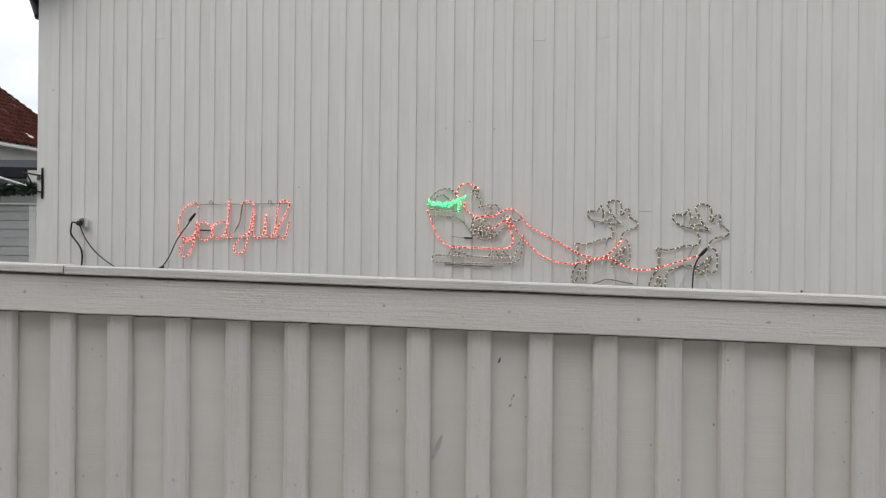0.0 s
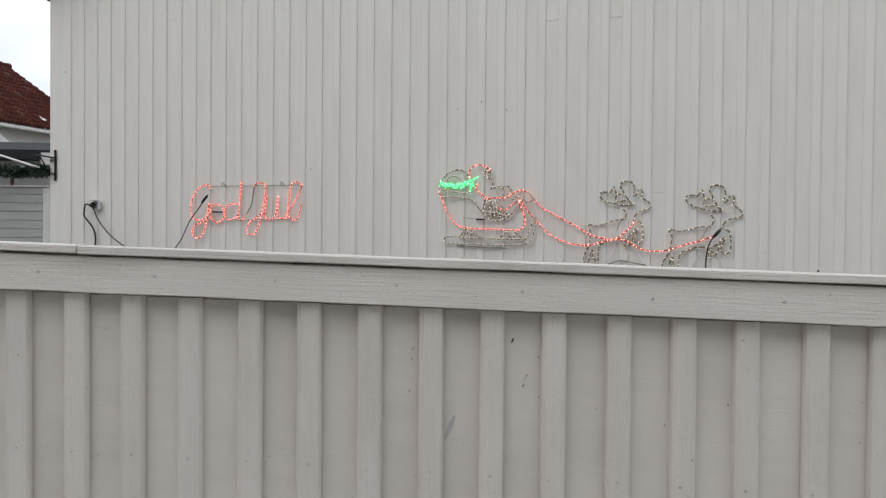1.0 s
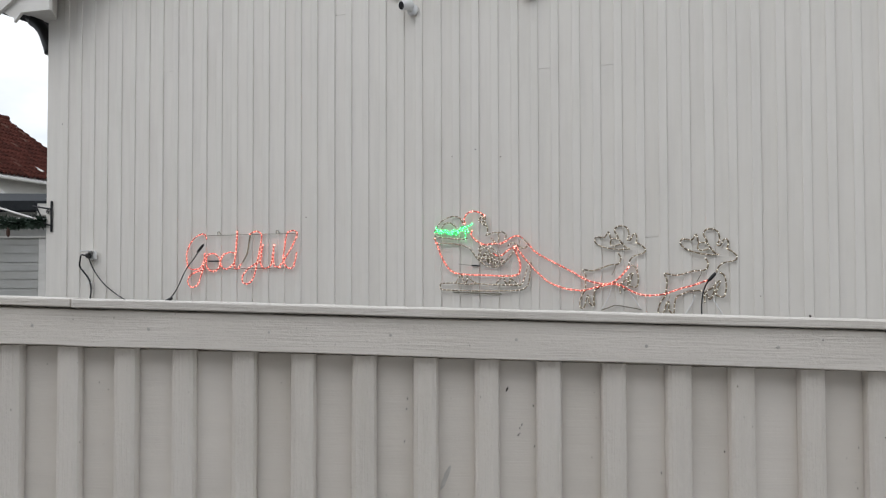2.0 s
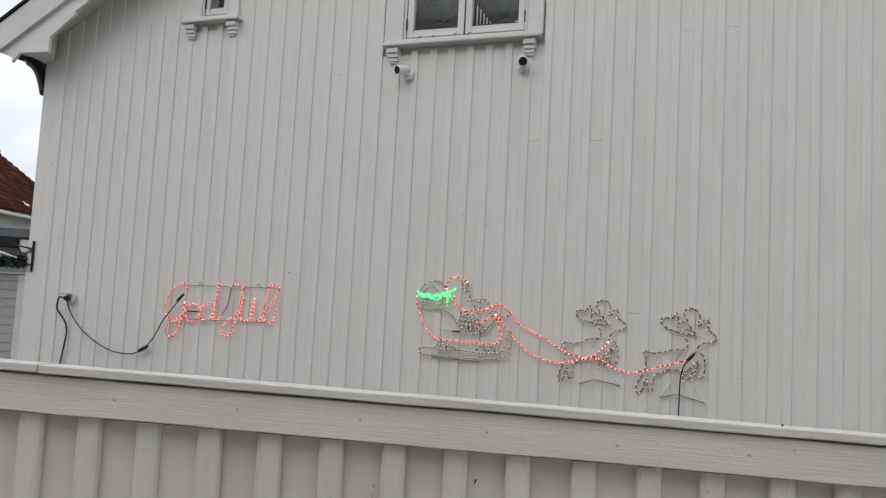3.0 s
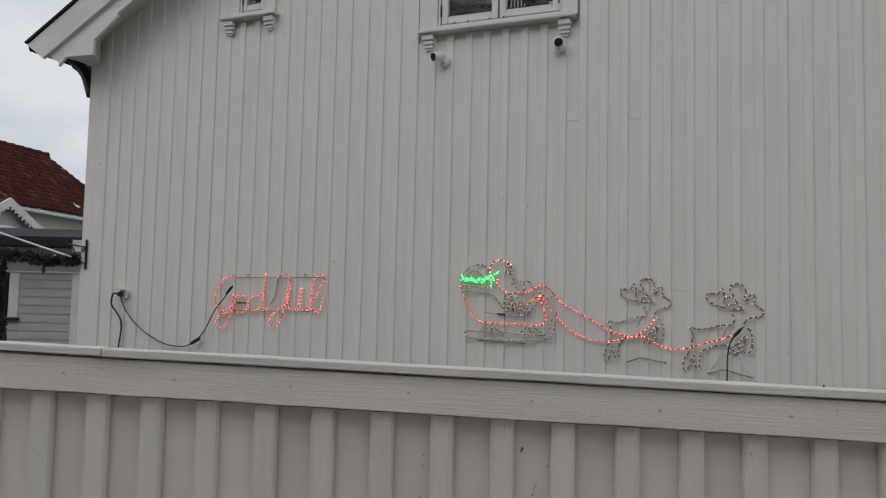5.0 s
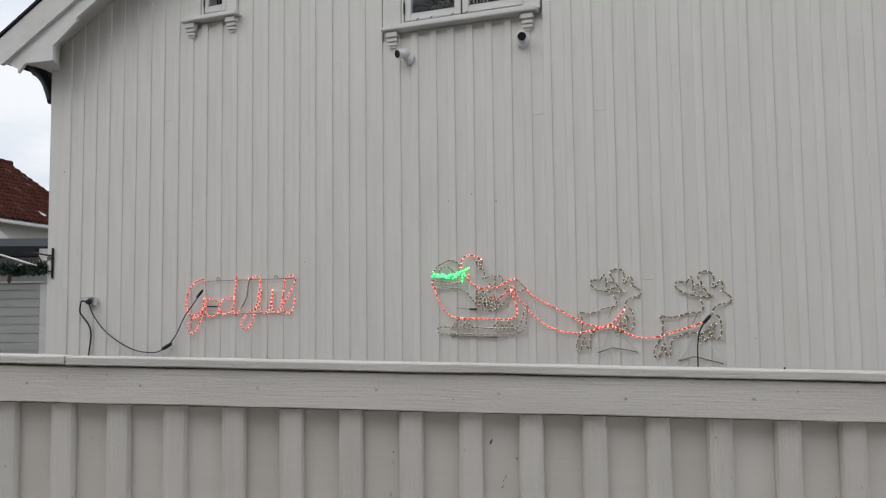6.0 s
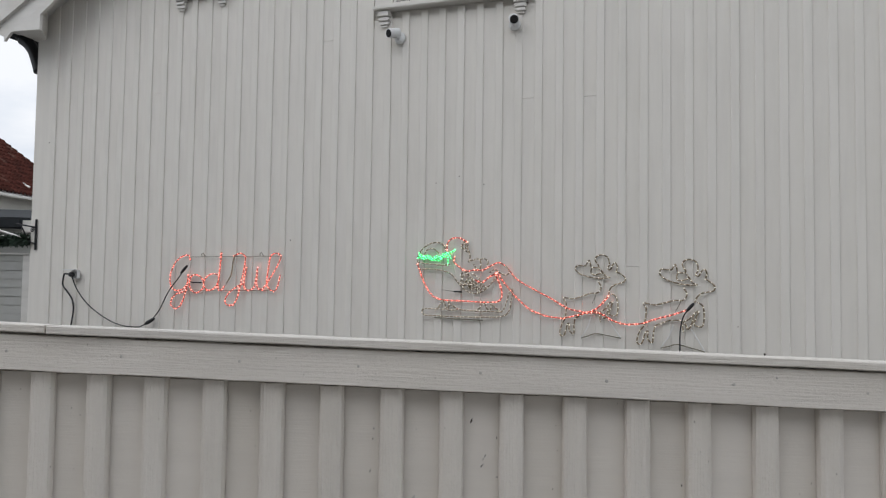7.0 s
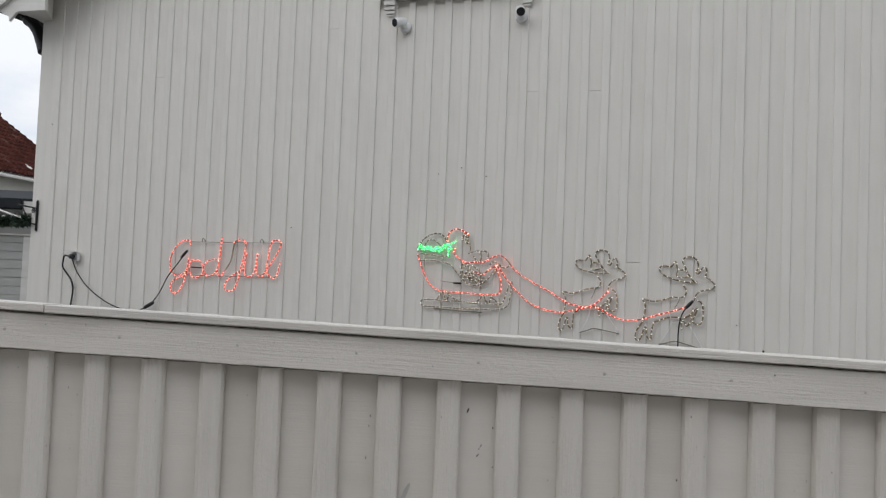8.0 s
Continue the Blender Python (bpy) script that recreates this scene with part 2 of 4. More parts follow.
def smooth_path(pts, step=0.008):
    """Catmull-Rom through the points, evenly stepped."""
    p = [Vector(q) for q in pts]
    closed = (p[0] - p[-1]).length < 1e-6
    ext = [p[-2] if closed else 2 * p[0] - p[1]] + p + [p[1] if closed else 2 * p[-1] - p[-2]]
    dense = []
    for i in range(1, len(ext) - 2):
        a, b, c, d = ext[i - 1:i + 3]
        for k in range(12):
            t = k / 12
            dense.append(0.5 * (2 * b + (c - a) * t + (2 * a - 5 * b + 4 * c - d) * t * t + (3 * b - a - 3 * c + d) * t ** 3))
    dense.append(p[-1])
    out, left = [dense[0]], step
    for a, b in zip(dense, dense[1:]):
        seg = (b - a).length
        while seg > 1e-9 and left <= seg:
            a = a + (b - a) * (left / seg)
            out.append(a)
            seg, left = (b - a).length, step
        left -= seg
    if (out[-1] - dense[-1]).length > step * 0.3:
        out.append(dense[-1])
    return out


def tube(path, radius, sides=8, bm=None):
    bm = bm or bmesh.new()
    rings, up = [], Vector((0.13, 1, 0.07))
    for i, p in enumerate(path):
        d = (path[min(i + 1, len(path) - 1)] - path[max(i - 1, 0)]).normalized()
        a = d.cross(up)
        a = a.normalized() if a.length > 1e-4 else d.orthogonal().normalized()
        b = d.cross(a)
        up = -b if b.dot(up) < 0 else b
        r = radius(i / max(1, len(path) - 1)) if callable(radius) else radius
        rings.append([bm.verts.new(p + r * (math.cos(k * math.tau / sides) * a + math.sin(k * math.tau / sides) * b)) for k in range(sides)])
    for r, s in zip(rings, rings[1:]):
        for k in range(sides):
            bm.faces.new((r[k], r[(k + 1) % sides], s[(k + 1) % sides], s[k]))
    bm.faces.new(rings[0][::-1])
    bm.faces.new(rings[-1])
    bmesh.ops.recalc_face_normals(bm, faces=bm.faces[:])
    return bm


def lathe(profile, sides=20, bm=None):
    """A turned body about z from (radius, z) pairs."""
    bm = bm or bmesh.new()
    rings = [[bm.verts.new((r * math.cos(k * math.tau / sides), r * math.sin(k * math.tau / sides), z)) for k in range(sides)] for r, z in profile]
    for a, b in zip(rings, rings[1:]):
        for k in range(sides):
            bm.faces.new((a[k], a[(k + 1) % sides], b[(k + 1) % sides], b[k]))
    bm.faces.new(rings[0][::-1])
    bm.faces.new(rings[-1])
    return bm


# ---- ground ----
def build_ground():
    bm = bmesh.new()
    bmesh.ops.create_grid(bm, x_segments=24, y_segments=24, size=900)
    tagged(part("ground", bm, GRAVEL), "pale grey gravelled street and yard ground", "ground", kind="structure")
    # Pale slab, out of view, added to bounce light up onto the fence.
    slab = box(-12.0, 12.0, -6.0, -0.05, 0.004, 0.03, 0.005)
    tagged(part("pavement", slab, BOUNCE_SLAB, at=pose(3.0, -4.31, 0, 0, 0, 16.93)), "pale slab added unseen along the fence to bounce light", "pavement", kind="structure")


build_ground()
# Unseen wall, added to block low sky light and shape the pane reflections.
facade = part("facade_opposite", box(-22, 26, -15.4, -15.0, 0, 8.4, 0.02), OPPOSITE)
tagged(facade, "plain grey-brown wall added unseen across the street to block low sky", "facade", kind="structure")

# ---- house with the gable wall ----
X_LEFT, X_RIGHT, X_RIDGE = -2.574, 6.174, 1.8
PITCH = 0.5705


def soffit_z(x):
    return 3.951 + PITCH * ((x if x < X_RIDGE else 2 * X_RIDGE - x) + 2.662)


OPENINGS = [(0.885, 1.885, 3.80, 5.15), (-0.935, -0.665, 4.12, 5.0)]
TRIMMED = [(0.745, 1.99, 3.755, 5.30), (-1.06, -0.58, 4.075, 5.15)]

house = thing("house", Matrix(), "white timber house with vertical board-and-batten gable", "house", kind="structure")


def build_core():
    """The wall behind the cladding, with real openings for both windows."""
    y0, y1 = 0.022, 0.20
    xs = [X_LEFT + 0.01, -0.935, -0.665, 0.885, 1.885, X_RIGHT]
    for a, b in zip(xs, xs[1:]):
        hole = [o for o in OPENINGS if o[0] <= a + 0.001 and b <= o[1] + 0.001]
        spans = [(0.0, hole[0][2]), (hole[0][3], None)] if hole else [(0.0, None)]
        for lo, hi in spans:
            cut = [a] + ([X_RIDGE] if a < X_RIDGE < b and hi is None else []) + [b]
            outline = [(a, lo), (b, lo)] + ([(x, soffit_z(x)) for x in reversed(cut)] if hi is None else [(b, hi), (a, hi)])
            part("wall", extrude_poly(outline, 1, y0, y1), WALL, house)
    part("wall", box(X_LEFT, X_LEFT + 0.2, 0.21, 8.0, 0, 3.95), WALL, house)
    part("wall", box(X_RIGHT - 0.2, X_RIGHT, 0.21, 8.0, 0, 3.95), WALL, house)
    part("wall", extrude_poly([(X_LEFT, 0), (X_RIGHT, 0), (X_RIGHT, soffit_z(X_RIGHT)), (X_RIDGE, soffit_z(X_RIDGE)), (X_LEFT, soffit_z(X_LEFT))], 1, 7.8, 8.0), WALL, house)


build_core()

# bargeboards, soffit, roof
S = PITCH
ANG = math.atan(S)


def barge(name, z_left_top, depth, y0, y1, x_cut_top, x_cut_low, mat):
    """A sloping board up to the ridge and down the other side."""
    low = z_left_top - depth + S * (x_cut_low - x_cut_top)
    for flip in (1, -1):
        f = lambda x: x if flip > 0 else 2 * X_RIDGE - x
        top_r = z_left_top + S * (X_RIDGE - x_cut_top)
        pts = [(f(x_cut_top), z_left_top), (f(x_cut_low), low), (f(X_RIDGE), top_r - depth), (f(X_RIDGE), top_r)]
        part(name, extrude_poly(pts, 1, y0, y1), mat, house)


barge("bargeboard", 4.010, 0.255, -0.335, -0.30, -3.015, -2.815, TRIM)
barge("bargeboard", 3.905, 0.17, -0.300, -0.272, -2.815, -2.655, TRIM)
barge("roof_edge", 4.034, 0.024, -0.352, -0.29, -3.035, -3.02, ROOF_METAL)


def roof_slope(flip):
    f = lambda x: x if flip > 0 else 2 * X_RIDGE - x
    top = 4.015 + S * (X_RIDGE + 3.055)
    pts = [(f(-3.05), 4.015), (f(X_RIDGE), top), (f(X_RIDGE), top - 0.05), (f(-3.03), 3.965)]
    part("roof", extrude_poly(pts, 1, -0.29, 8.3), ROOF_METAL, house)
    pts = [(f(-2.60), soffit_z(-2.60) + 0.05), (f(X_RIDGE), soffit_z(X_RIDGE) + 0.05), (f(X_RIDGE), soffit_z(X_RIDGE) + 0.02), (f(-2.60), soffit_z(-2.60) + 0.02)]
    part("soffit", extrude_poly(pts, 1, -0.271, 0.02), TRIM, house)
    part("eave_box", extrude_poly([(f(-2.56), 3.96), (f(-2.56), 4.02), (f(-2.88), 4.02), (f(-2.88), 3.97)], 1, -0.02, 8.2), TRIM, house)


roof_slope(1)
roof_slope(-1)
# frieze that closes the cladding under the soffit, and the small return at the corner
part("eave_return", extrude_poly([(-2.655, 3.79), (-2.575, 3.866), (-2.26, 3.856), (-2.26, 3.985), (-2.005, 4.165), (-2.005, 4.1965), (-2.655, 3.8263)], 1, -0.300, -0.272), TRIM, house)


def build_return():
    """The boxed end of the eave, mitred back to the corner of the wall."""
    bm = bmesh.new()
    plan = [(-2.575, -0.2715), (-2.262, -0.2715), (-2.45, -0.024), (-2.575, -0.024)]
    low = [bm.verts.new((x, y, 3.866 - 0.01 * (x + 2.575) / 0.31)) for x, y in plan]
    high = [bm.verts.new((x, y, min(4.10, soffit_z(x) + 0.03) if y > -0.2 else 3.86 + 0.5705 * (x + 2.575) + 0.005)) for x, y in plan]
    bm.faces.new(low[::-1])
    bm.faces.new(high)
    for i in range(4):
        bm.faces.new((low[i], low[(i + 1) % 4], high[(i + 1) % 4], high[i]))
    bmesh.ops.recalc_face_normals(bm, faces=bm.faces[:])
    part("eave_return", bm, TRIM, house)


build_return()

downpipe = thing("downpipe", pose(-2.70, 0.10, 0), "black steel downpipe elbow under the eave", "downpipe")
part("pipe", tube(smooth_path([(-0.225, 0, 3.985), (-0.19, 0, 3.95), (-0.10, 0, 3.90), (-0.02, 0, 3.81), (0.02, 0, 3.73), (0.06, 0, 3.64), (0.085, 0, 3.5), (0.085, 0, 3.2), (0.085, 0, 0.0)], 0.03), 0.035, 12), BLACK, downpipe, smooth=True)
part("elbow", tube(smooth_path([(-0.165, 0, 3.94), (-0.10, 0, 3.90), (-0.03, 0, 3.82), (0.01, 0, 3.74), (0.035, 0, 3.68), (0.055, 0, 3.62)], 0.02), 0.055, 14), BLACK, downpipe, smooth=True)
part("gutter", tube(smooth_path([(-0.225, -0.06, 4.0), (-0.225, 7.8, 4.0)], 0.5), 0.045, 12), BLACK, downpipe, smooth=True)


# ---- windows ----
def corbel(x0, x1, z_top, parent):
    bm = box(x0, x1, -0.062, -0.004, z_top - 0.038, z_top, 0.003)
    box(x0 + 0.004, x1 - 0.004, -0.048, -0.004, z_top - 0.070, z_top - 0.042, 0.003, bm)
    box(x0 + 0.008, x1 - 0.008, -0.038, -0.004, z_top - 0.098, z_top - 0.074, 0.003, bm)
    box(x0 + 0.02, x1 - 0.02, -0.028, -0.004, z_top - 0.115, z_top - 0.101, 0.002, bm)
    part("corbel", bm, TRIM, parent)


def sash(x0, x1, z0, z1, parent, stile):
    fr = bmesh.new()
    for a in ((x0, x0 + stile, z0, z1), (x1 - stile, x1, z0, z1)):
        box(a[0], a[1], -0.012, 0.03, a[2], a[3], 0.004, fr)
    box(x0 + stile, x1 - stile, -0.011, 0.03, z0, z0 + 0.048, 0.004, fr)
    box(x0 + stile, x1 - stile, -0.011, 0.03, z1 - 0.048, z1, 0.004, fr)
    box(x0 + stile + 0.002, x1 - stile - 0.002, -0.004, 0.03, z0 + 0.049, z0 + 0.060, 0.002, fr)
    frame_ob = part("window_frame", fr, TRIM, parent)
    # Black strips draw the shadow gap round the sash and below the pane.
    gasket = box(x0 - 0.006, x0 - 0.0005, -0.009, 0.02, z0 - 0.006, z1 + 0.006)
    box(x1 + 0.0005, x1 + 0.006, -0.009, 0.02, z0 - 0.006, z1 + 0.006, 0, gasket)
    box(x0 - 0.0004, x1 + 0.0004, -0.009, 0.02, z0 - 0.007, z0 - 0.0005, 0, gasket)
    box(x0 + stile, x1 - stile, -0.006, 0.008, z0 + 0.0605, z0 + 0.0645, 0, gasket)
    part("gasket", gasket, BLACK, parent)
    pane = part("pane", box(x0 + stile - 0.005, x1 - stile + 0.005, 0.010, 0.014, z0 + 0.045, z1 - 0.045), GLASS, parent)
    pane.visible_shadow = False
    return frame_ob


def window(name, x0, x1, sill, z_top, trim_l, trim_r, sill_l, sill_r, panes, label):
    w = thing(name, Matrix(), label, "window", kind="structure")
    part("trim", box(trim_l[0], trim_l[1], -0.030, 0.0, sill, z_top + 0.14, 0.004), TRIM, w)
    part("trim", box(trim_r[0], trim_r[1], -0.030, 0.0, sill, z_top + 0.14, 0.004), TRIM, w)
    part("trim", box(trim_l[0] - 0.03, trim_r[1] + 0.03, -0.045, 0.0, z_top + 0.142, z_top + 0.27, 0.004), TRIM, w)
    bm = box(sill_l, sill_r, -0.085, 0.02, sill - 0.027, sill - 0.002, 0.005)
    box(sill_l + 0.03, sill_r - 0.03, -0.055, 0.02, sill - 0.001, sill + 0.022, 0.004, bm)
    part("window_sill", bm, TRIM, w)
    fr = bmesh.new()
    box(x0, x0 + 0.018, -0.022, 0.16, sill + 0.024, z_top, 0.002, fr)
    box(x1 - 0.018, x1, -0.022, 0.16, sill + 0.024, z_top, 0.002, fr)
    box(x0 + 0.019, x1 - 0.019, -0.022, 0.16, z_top - 0.02, z_top, 0.002, fr)
    box(x0 + 0.019, x1 - 0.019, -0.022, 0.16, sill + 0.024, sill + 0.038, 0.002, fr)
    part("window_frame", fr, TRIM, w)
    n = panes
    width = (x1 - x0 - 0.044 - 0.012 * (n - 1)) / n
    for i in range(n):
        a = x0 + 0.022 + i * (width + 0.012)
        sash(a, a + width, sill + 0.046, z_top - 0.028, w, 0.05 if n > 1 else 0.036)
        hinge_x = a - 0.004 if i == 0 else a + width - 0.004
        part("hinge", box(hinge_x, hinge_x + 0.009, -0.026, -0.013, sill + 0.10, sill + 0.19, 0.002), IRON, w)
    corbel(sill_l + 0.035, sill_l + 0.125, sill - 0.036, w)
    corbel(sill_r - 0.125, sill_r - 0.035, sill - 0.036, w)
    return w


win_big = window("window_1", 0.905, 1.868, 3.805, 5.12, (0.752, 0.902), (1.871, 1.985), 0.755, 1.975, 2, "white two-sash casement window with bracketed sill")
win_small = window("window_2", -0.925, -0.672, 4.125, 4.98, (-1.055, -0.928), (-0.669, -0.575), -1.10, -0.54, 1, "narrow white casement window with bracketed sill")
part("pane_sticker", box(1.765, 1.80, 0.006, 0.0085, 3.905, 3.93), WHITE_PLASTIC, win_big)
for hook_x in (1.05, 1.16, 1.33, 1.44):
    part("sill_hook", tube(smooth_path([(hook_x, -0.06, 3.826), (hook_x + 0.004, -0.07, 3.836), (hook_x + 0.02, -0.07, 3.838)], 0.006), 0.003, 6), IRON, win_big)


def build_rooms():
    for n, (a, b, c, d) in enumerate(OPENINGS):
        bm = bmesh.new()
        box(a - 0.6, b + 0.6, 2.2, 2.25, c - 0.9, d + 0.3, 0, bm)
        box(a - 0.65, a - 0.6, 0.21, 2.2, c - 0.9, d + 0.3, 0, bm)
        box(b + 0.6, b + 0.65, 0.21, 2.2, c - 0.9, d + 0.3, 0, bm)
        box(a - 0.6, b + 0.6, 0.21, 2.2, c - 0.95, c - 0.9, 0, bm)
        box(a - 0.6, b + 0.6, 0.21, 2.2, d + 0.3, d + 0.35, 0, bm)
        part("room", bm, ROOM_SHADE, house)
    part("inner_sill", box(0.90, 1.87, 0.165, 0.42, 3.80, 3.83, 0.004), TRIM, house)


build_rooms()


def house_plant(x, y, z, size, seed):
    rng = random.Random(seed)
    t = thing("potted_plant", pose(x, y, z), "leafy green pot plant behind the window glass", "plant")
    part("pot", lathe([(size * 0.20, 0), (size * 0.27, size * 0.34), (size * 0.29, size * 0.36), (size * 0.29, size * 0.42), (size * 0.24, size * 0.42), (size * 0.23, size * 0.36)], 16), POT, t, smooth=True)
    leaves = bmesh.new()
    for _ in range(60):
        a, e = rng.uniform(0, math.tau), rng.uniform(0.15, 1.35)
        base = Vector((0, 0, size * 0.42))
        reach = size * rng.uniform(0.4, 0.95)
        d = Vector((math.cos(a) * math.cos(e), math.sin(a) * math.cos(e) * 0.6, math.sin(e)))
        side = d.cross(Vector((0, 0, 1))).normalized()
        tip, mid = base + d * reach, base + d * reach * 0.72
        wd = size * rng.uniform(0.07, 0.12)
        vs = [leaves.verts.new(q) for q in (base + d * reach * 0.45, mid + side * wd, tip - Vector((0, 0, size * 0.08)), mid - side * wd)]
        leaves.faces.new(vs)
    part("leaves", leaves, LEAF, t)


house_plant(1.14, 0.29, 3.83, 0.44, 3)
house_plant(1.69, 0.31, 3.83, 0.46, 5)

rack = thing("window_rack", pose(1.385, 0.24, 3.83), "small white slatted rack on the inner window ledge", "rack")
part("rail", box(0.0, 0.16, 0.0, 0.012, 0.0, 0.012, 0.002), WHITE_PLASTIC, rack)
for i in range(6):
    part("slat", box(0.005 + i * 0.027, 0.013 + i * 0.027, 0.001, 0.011, 0.013, 0.33 - 0.032 * i, 0.001), WHITE_PLASTIC, rack)


# ---- rope light figures on the wall ----
ROPE_Y = -0.030


def bulbs_mesh(path, gap, radius, first=0.3):
    bm = bmesh.new()
    step = (path[1] - path[0]).length if len(path) > 1 else gap
    every = max(1, round(gap / max(step, 1e-5)))
    rng = random.Random(len(path))
    for i in range(int(every * first), len(path), every):
        i = min(len(path) - 1, max(0, i + rng.choice((-1, 0, 0, 1))))
        m = Matrix.Translation(path[i] + Vector((0, -0.0006, 0)))
        bmesh.ops.create_icosphere(bm, subdivisions=1, radius=radius, matrix=m)
    return bm


def rope(name, pts, parent, plastic, bulb, gap=0.029, y=0.0, radius=0.0050, size=0.0055):
    path = smooth_path([(x, y, z) for x, z in pts], 0.006)
    ob = part(name, tube(path, radius, 8), plastic, parent, smooth=True)
    b = part("bulbs", bulbs_mesh(path, gap, size), bulb, ob, smooth=True)
    tagged(b, kind="stuff")
    return ob


def wires(name, pts, parent, mat=None, y=0.006, radius=0.0022):
    return part(name, tube(smooth_path([(x, y, z) for x, z in pts], 0.02), radius, 6), mat or WIRE, parent, smooth=True)


def shifted(pts, ox, oz):
    return [(x - ox, z - oz) for x, z in pts]


def build_sign():
    ox, oz = -0.52, 1.51
    t = thing("god_jul_sign", pose(ox, ROPE_Y, oz), "glowing red rope-light God Jul lettering on the white wall", "light sign")
    g = [(-0.849, 1.898), (-0.864, 1.936), (-0.901, 1.941), (-0.947, 1.922), (-0.993, 1.884), (-1.026, 1.831), (-1.044, 1.762), (-1.034, 1.693), (-1.001, 1.660), (-0.955, 1.655), (-0.909, 1.671), (-0.876, 1.709), (-0.865, 1.785)]
    g_tail = [(-0.865, 1.785), (-0.872, 1.701), (-0.890, 1.625), (-0.927, 1.541), (-0.973, 1.510), (-1.019, 1.533), (-1.023, 1.579), (-0.982, 1.622), (-0.918, 1.643), (-0.863, 1.663)]
    o = [(-0.800, 1.784), (-0.845, 1.759), (-0.850, 1.694), (-0.817, 1.648), (-0.772, 1.641), (-0.727, 1.671), (-0.715, 1.717), (-0.745, 1.765), (-0.800, 1.784)]
    d = [(-0.576, 1.784), (-0.629, 1.791), (-0.683, 1.769), (-0.713, 1.724), (-0.700, 1.679), (-0.664, 1.657), (-0.620, 1.672), (-0.584, 1.709), (-0.567, 1.784), (-0.550, 1.967)]
    d_foot = [(-0.559, 1.960), (-0.562, 1.881), (-0.572, 1.776), (-0.581, 1.679), (-0.552, 1.657), (-0.514, 1.702)]
    j_stem = [(-0.505, 1.709), (-0.461, 1.784), (-0.444, 1.880), (-0.434, 1.933)]
    j = [(-0.434, 1.933), (-0.384, 1.953), (-0.341, 1.941), (-0.327, 1.908), (-0.340, 1.820), (-0.365, 1.717), (-0.391, 1.613), (-0.425, 1.554), (-0.469, 1.542), (-0.504, 1.561), (-0.499, 1.605), (-0.452, 1.657), (-0.391, 1.695), (-0.343, 1.714)]
    u = [(-0.318, 1.849), (-0.331, 1.776), (-0.339, 1.710), (-0.318, 1.668), (-0.279, 1.666), (-0.240, 1.702), (-0.217, 1.841), (-0.223, 1.732), (-0.210, 1.680), (-0.168, 1.673)]
    el = [(-0.168, 1.673), (-0.131, 1.714), (-0.068, 1.804), (-0.018, 1.891), (-0.007, 1.931), (-0.035, 1.952), (-0.077, 1.947), (-0.102, 1.913), (-0.118, 1.819), (-0.131, 1.724), (-0.109, 1.681), (-0.067, 1.659), (-0.037, 1.681), (-0.017, 1.746), (-0.009, 1.787)]
    for k, pts in enumerate((g, g_tail, o, d, d_foot, j, u, el)):
        rope("rope_letter", shifted(pts, ox, oz), t, ROPE_RED, BULB_RED, 0.030, -0.004 * (k % 2))
    part("rope_letter", tube(smooth_path([(x, 0, z) for x, z in shifted(j_stem, ox, oz)], 0.006), 0.0055, 8), ROPE_CLEAR, t, "unlit clear rope stem", smooth=True)
    wires("wire_bar", shifted([(-0.846, 1.928), (-0.018, 1.931)], ox, oz), t)
    wires("wire_bar", shifted([(-0.87, 1.658), (-0.083, 1.664)], ox, oz), t)
    wires("black_clip", shifted([(-0.833, 1.722), (-0.73, 1.721)], ox, oz), t, BLACK, 0.0, 0.006)
    for cx in (-0.732, -0.187):
        part("hook", tube(smooth_path([(cx - ox - 0.012, 0.006, 1.931 - oz), (cx - ox - 0.010, 0.0, 1.952 - oz), (cx - ox + 0.004, 0.0, 1.958 - oz), (cx - ox + 0.012, 0.0, 1.945 - oz), (cx - ox + 0.006, 0.03, 1.931 - oz)], 0.004), 0.003, 6), WIRE, t, smooth=True)


build_sign()


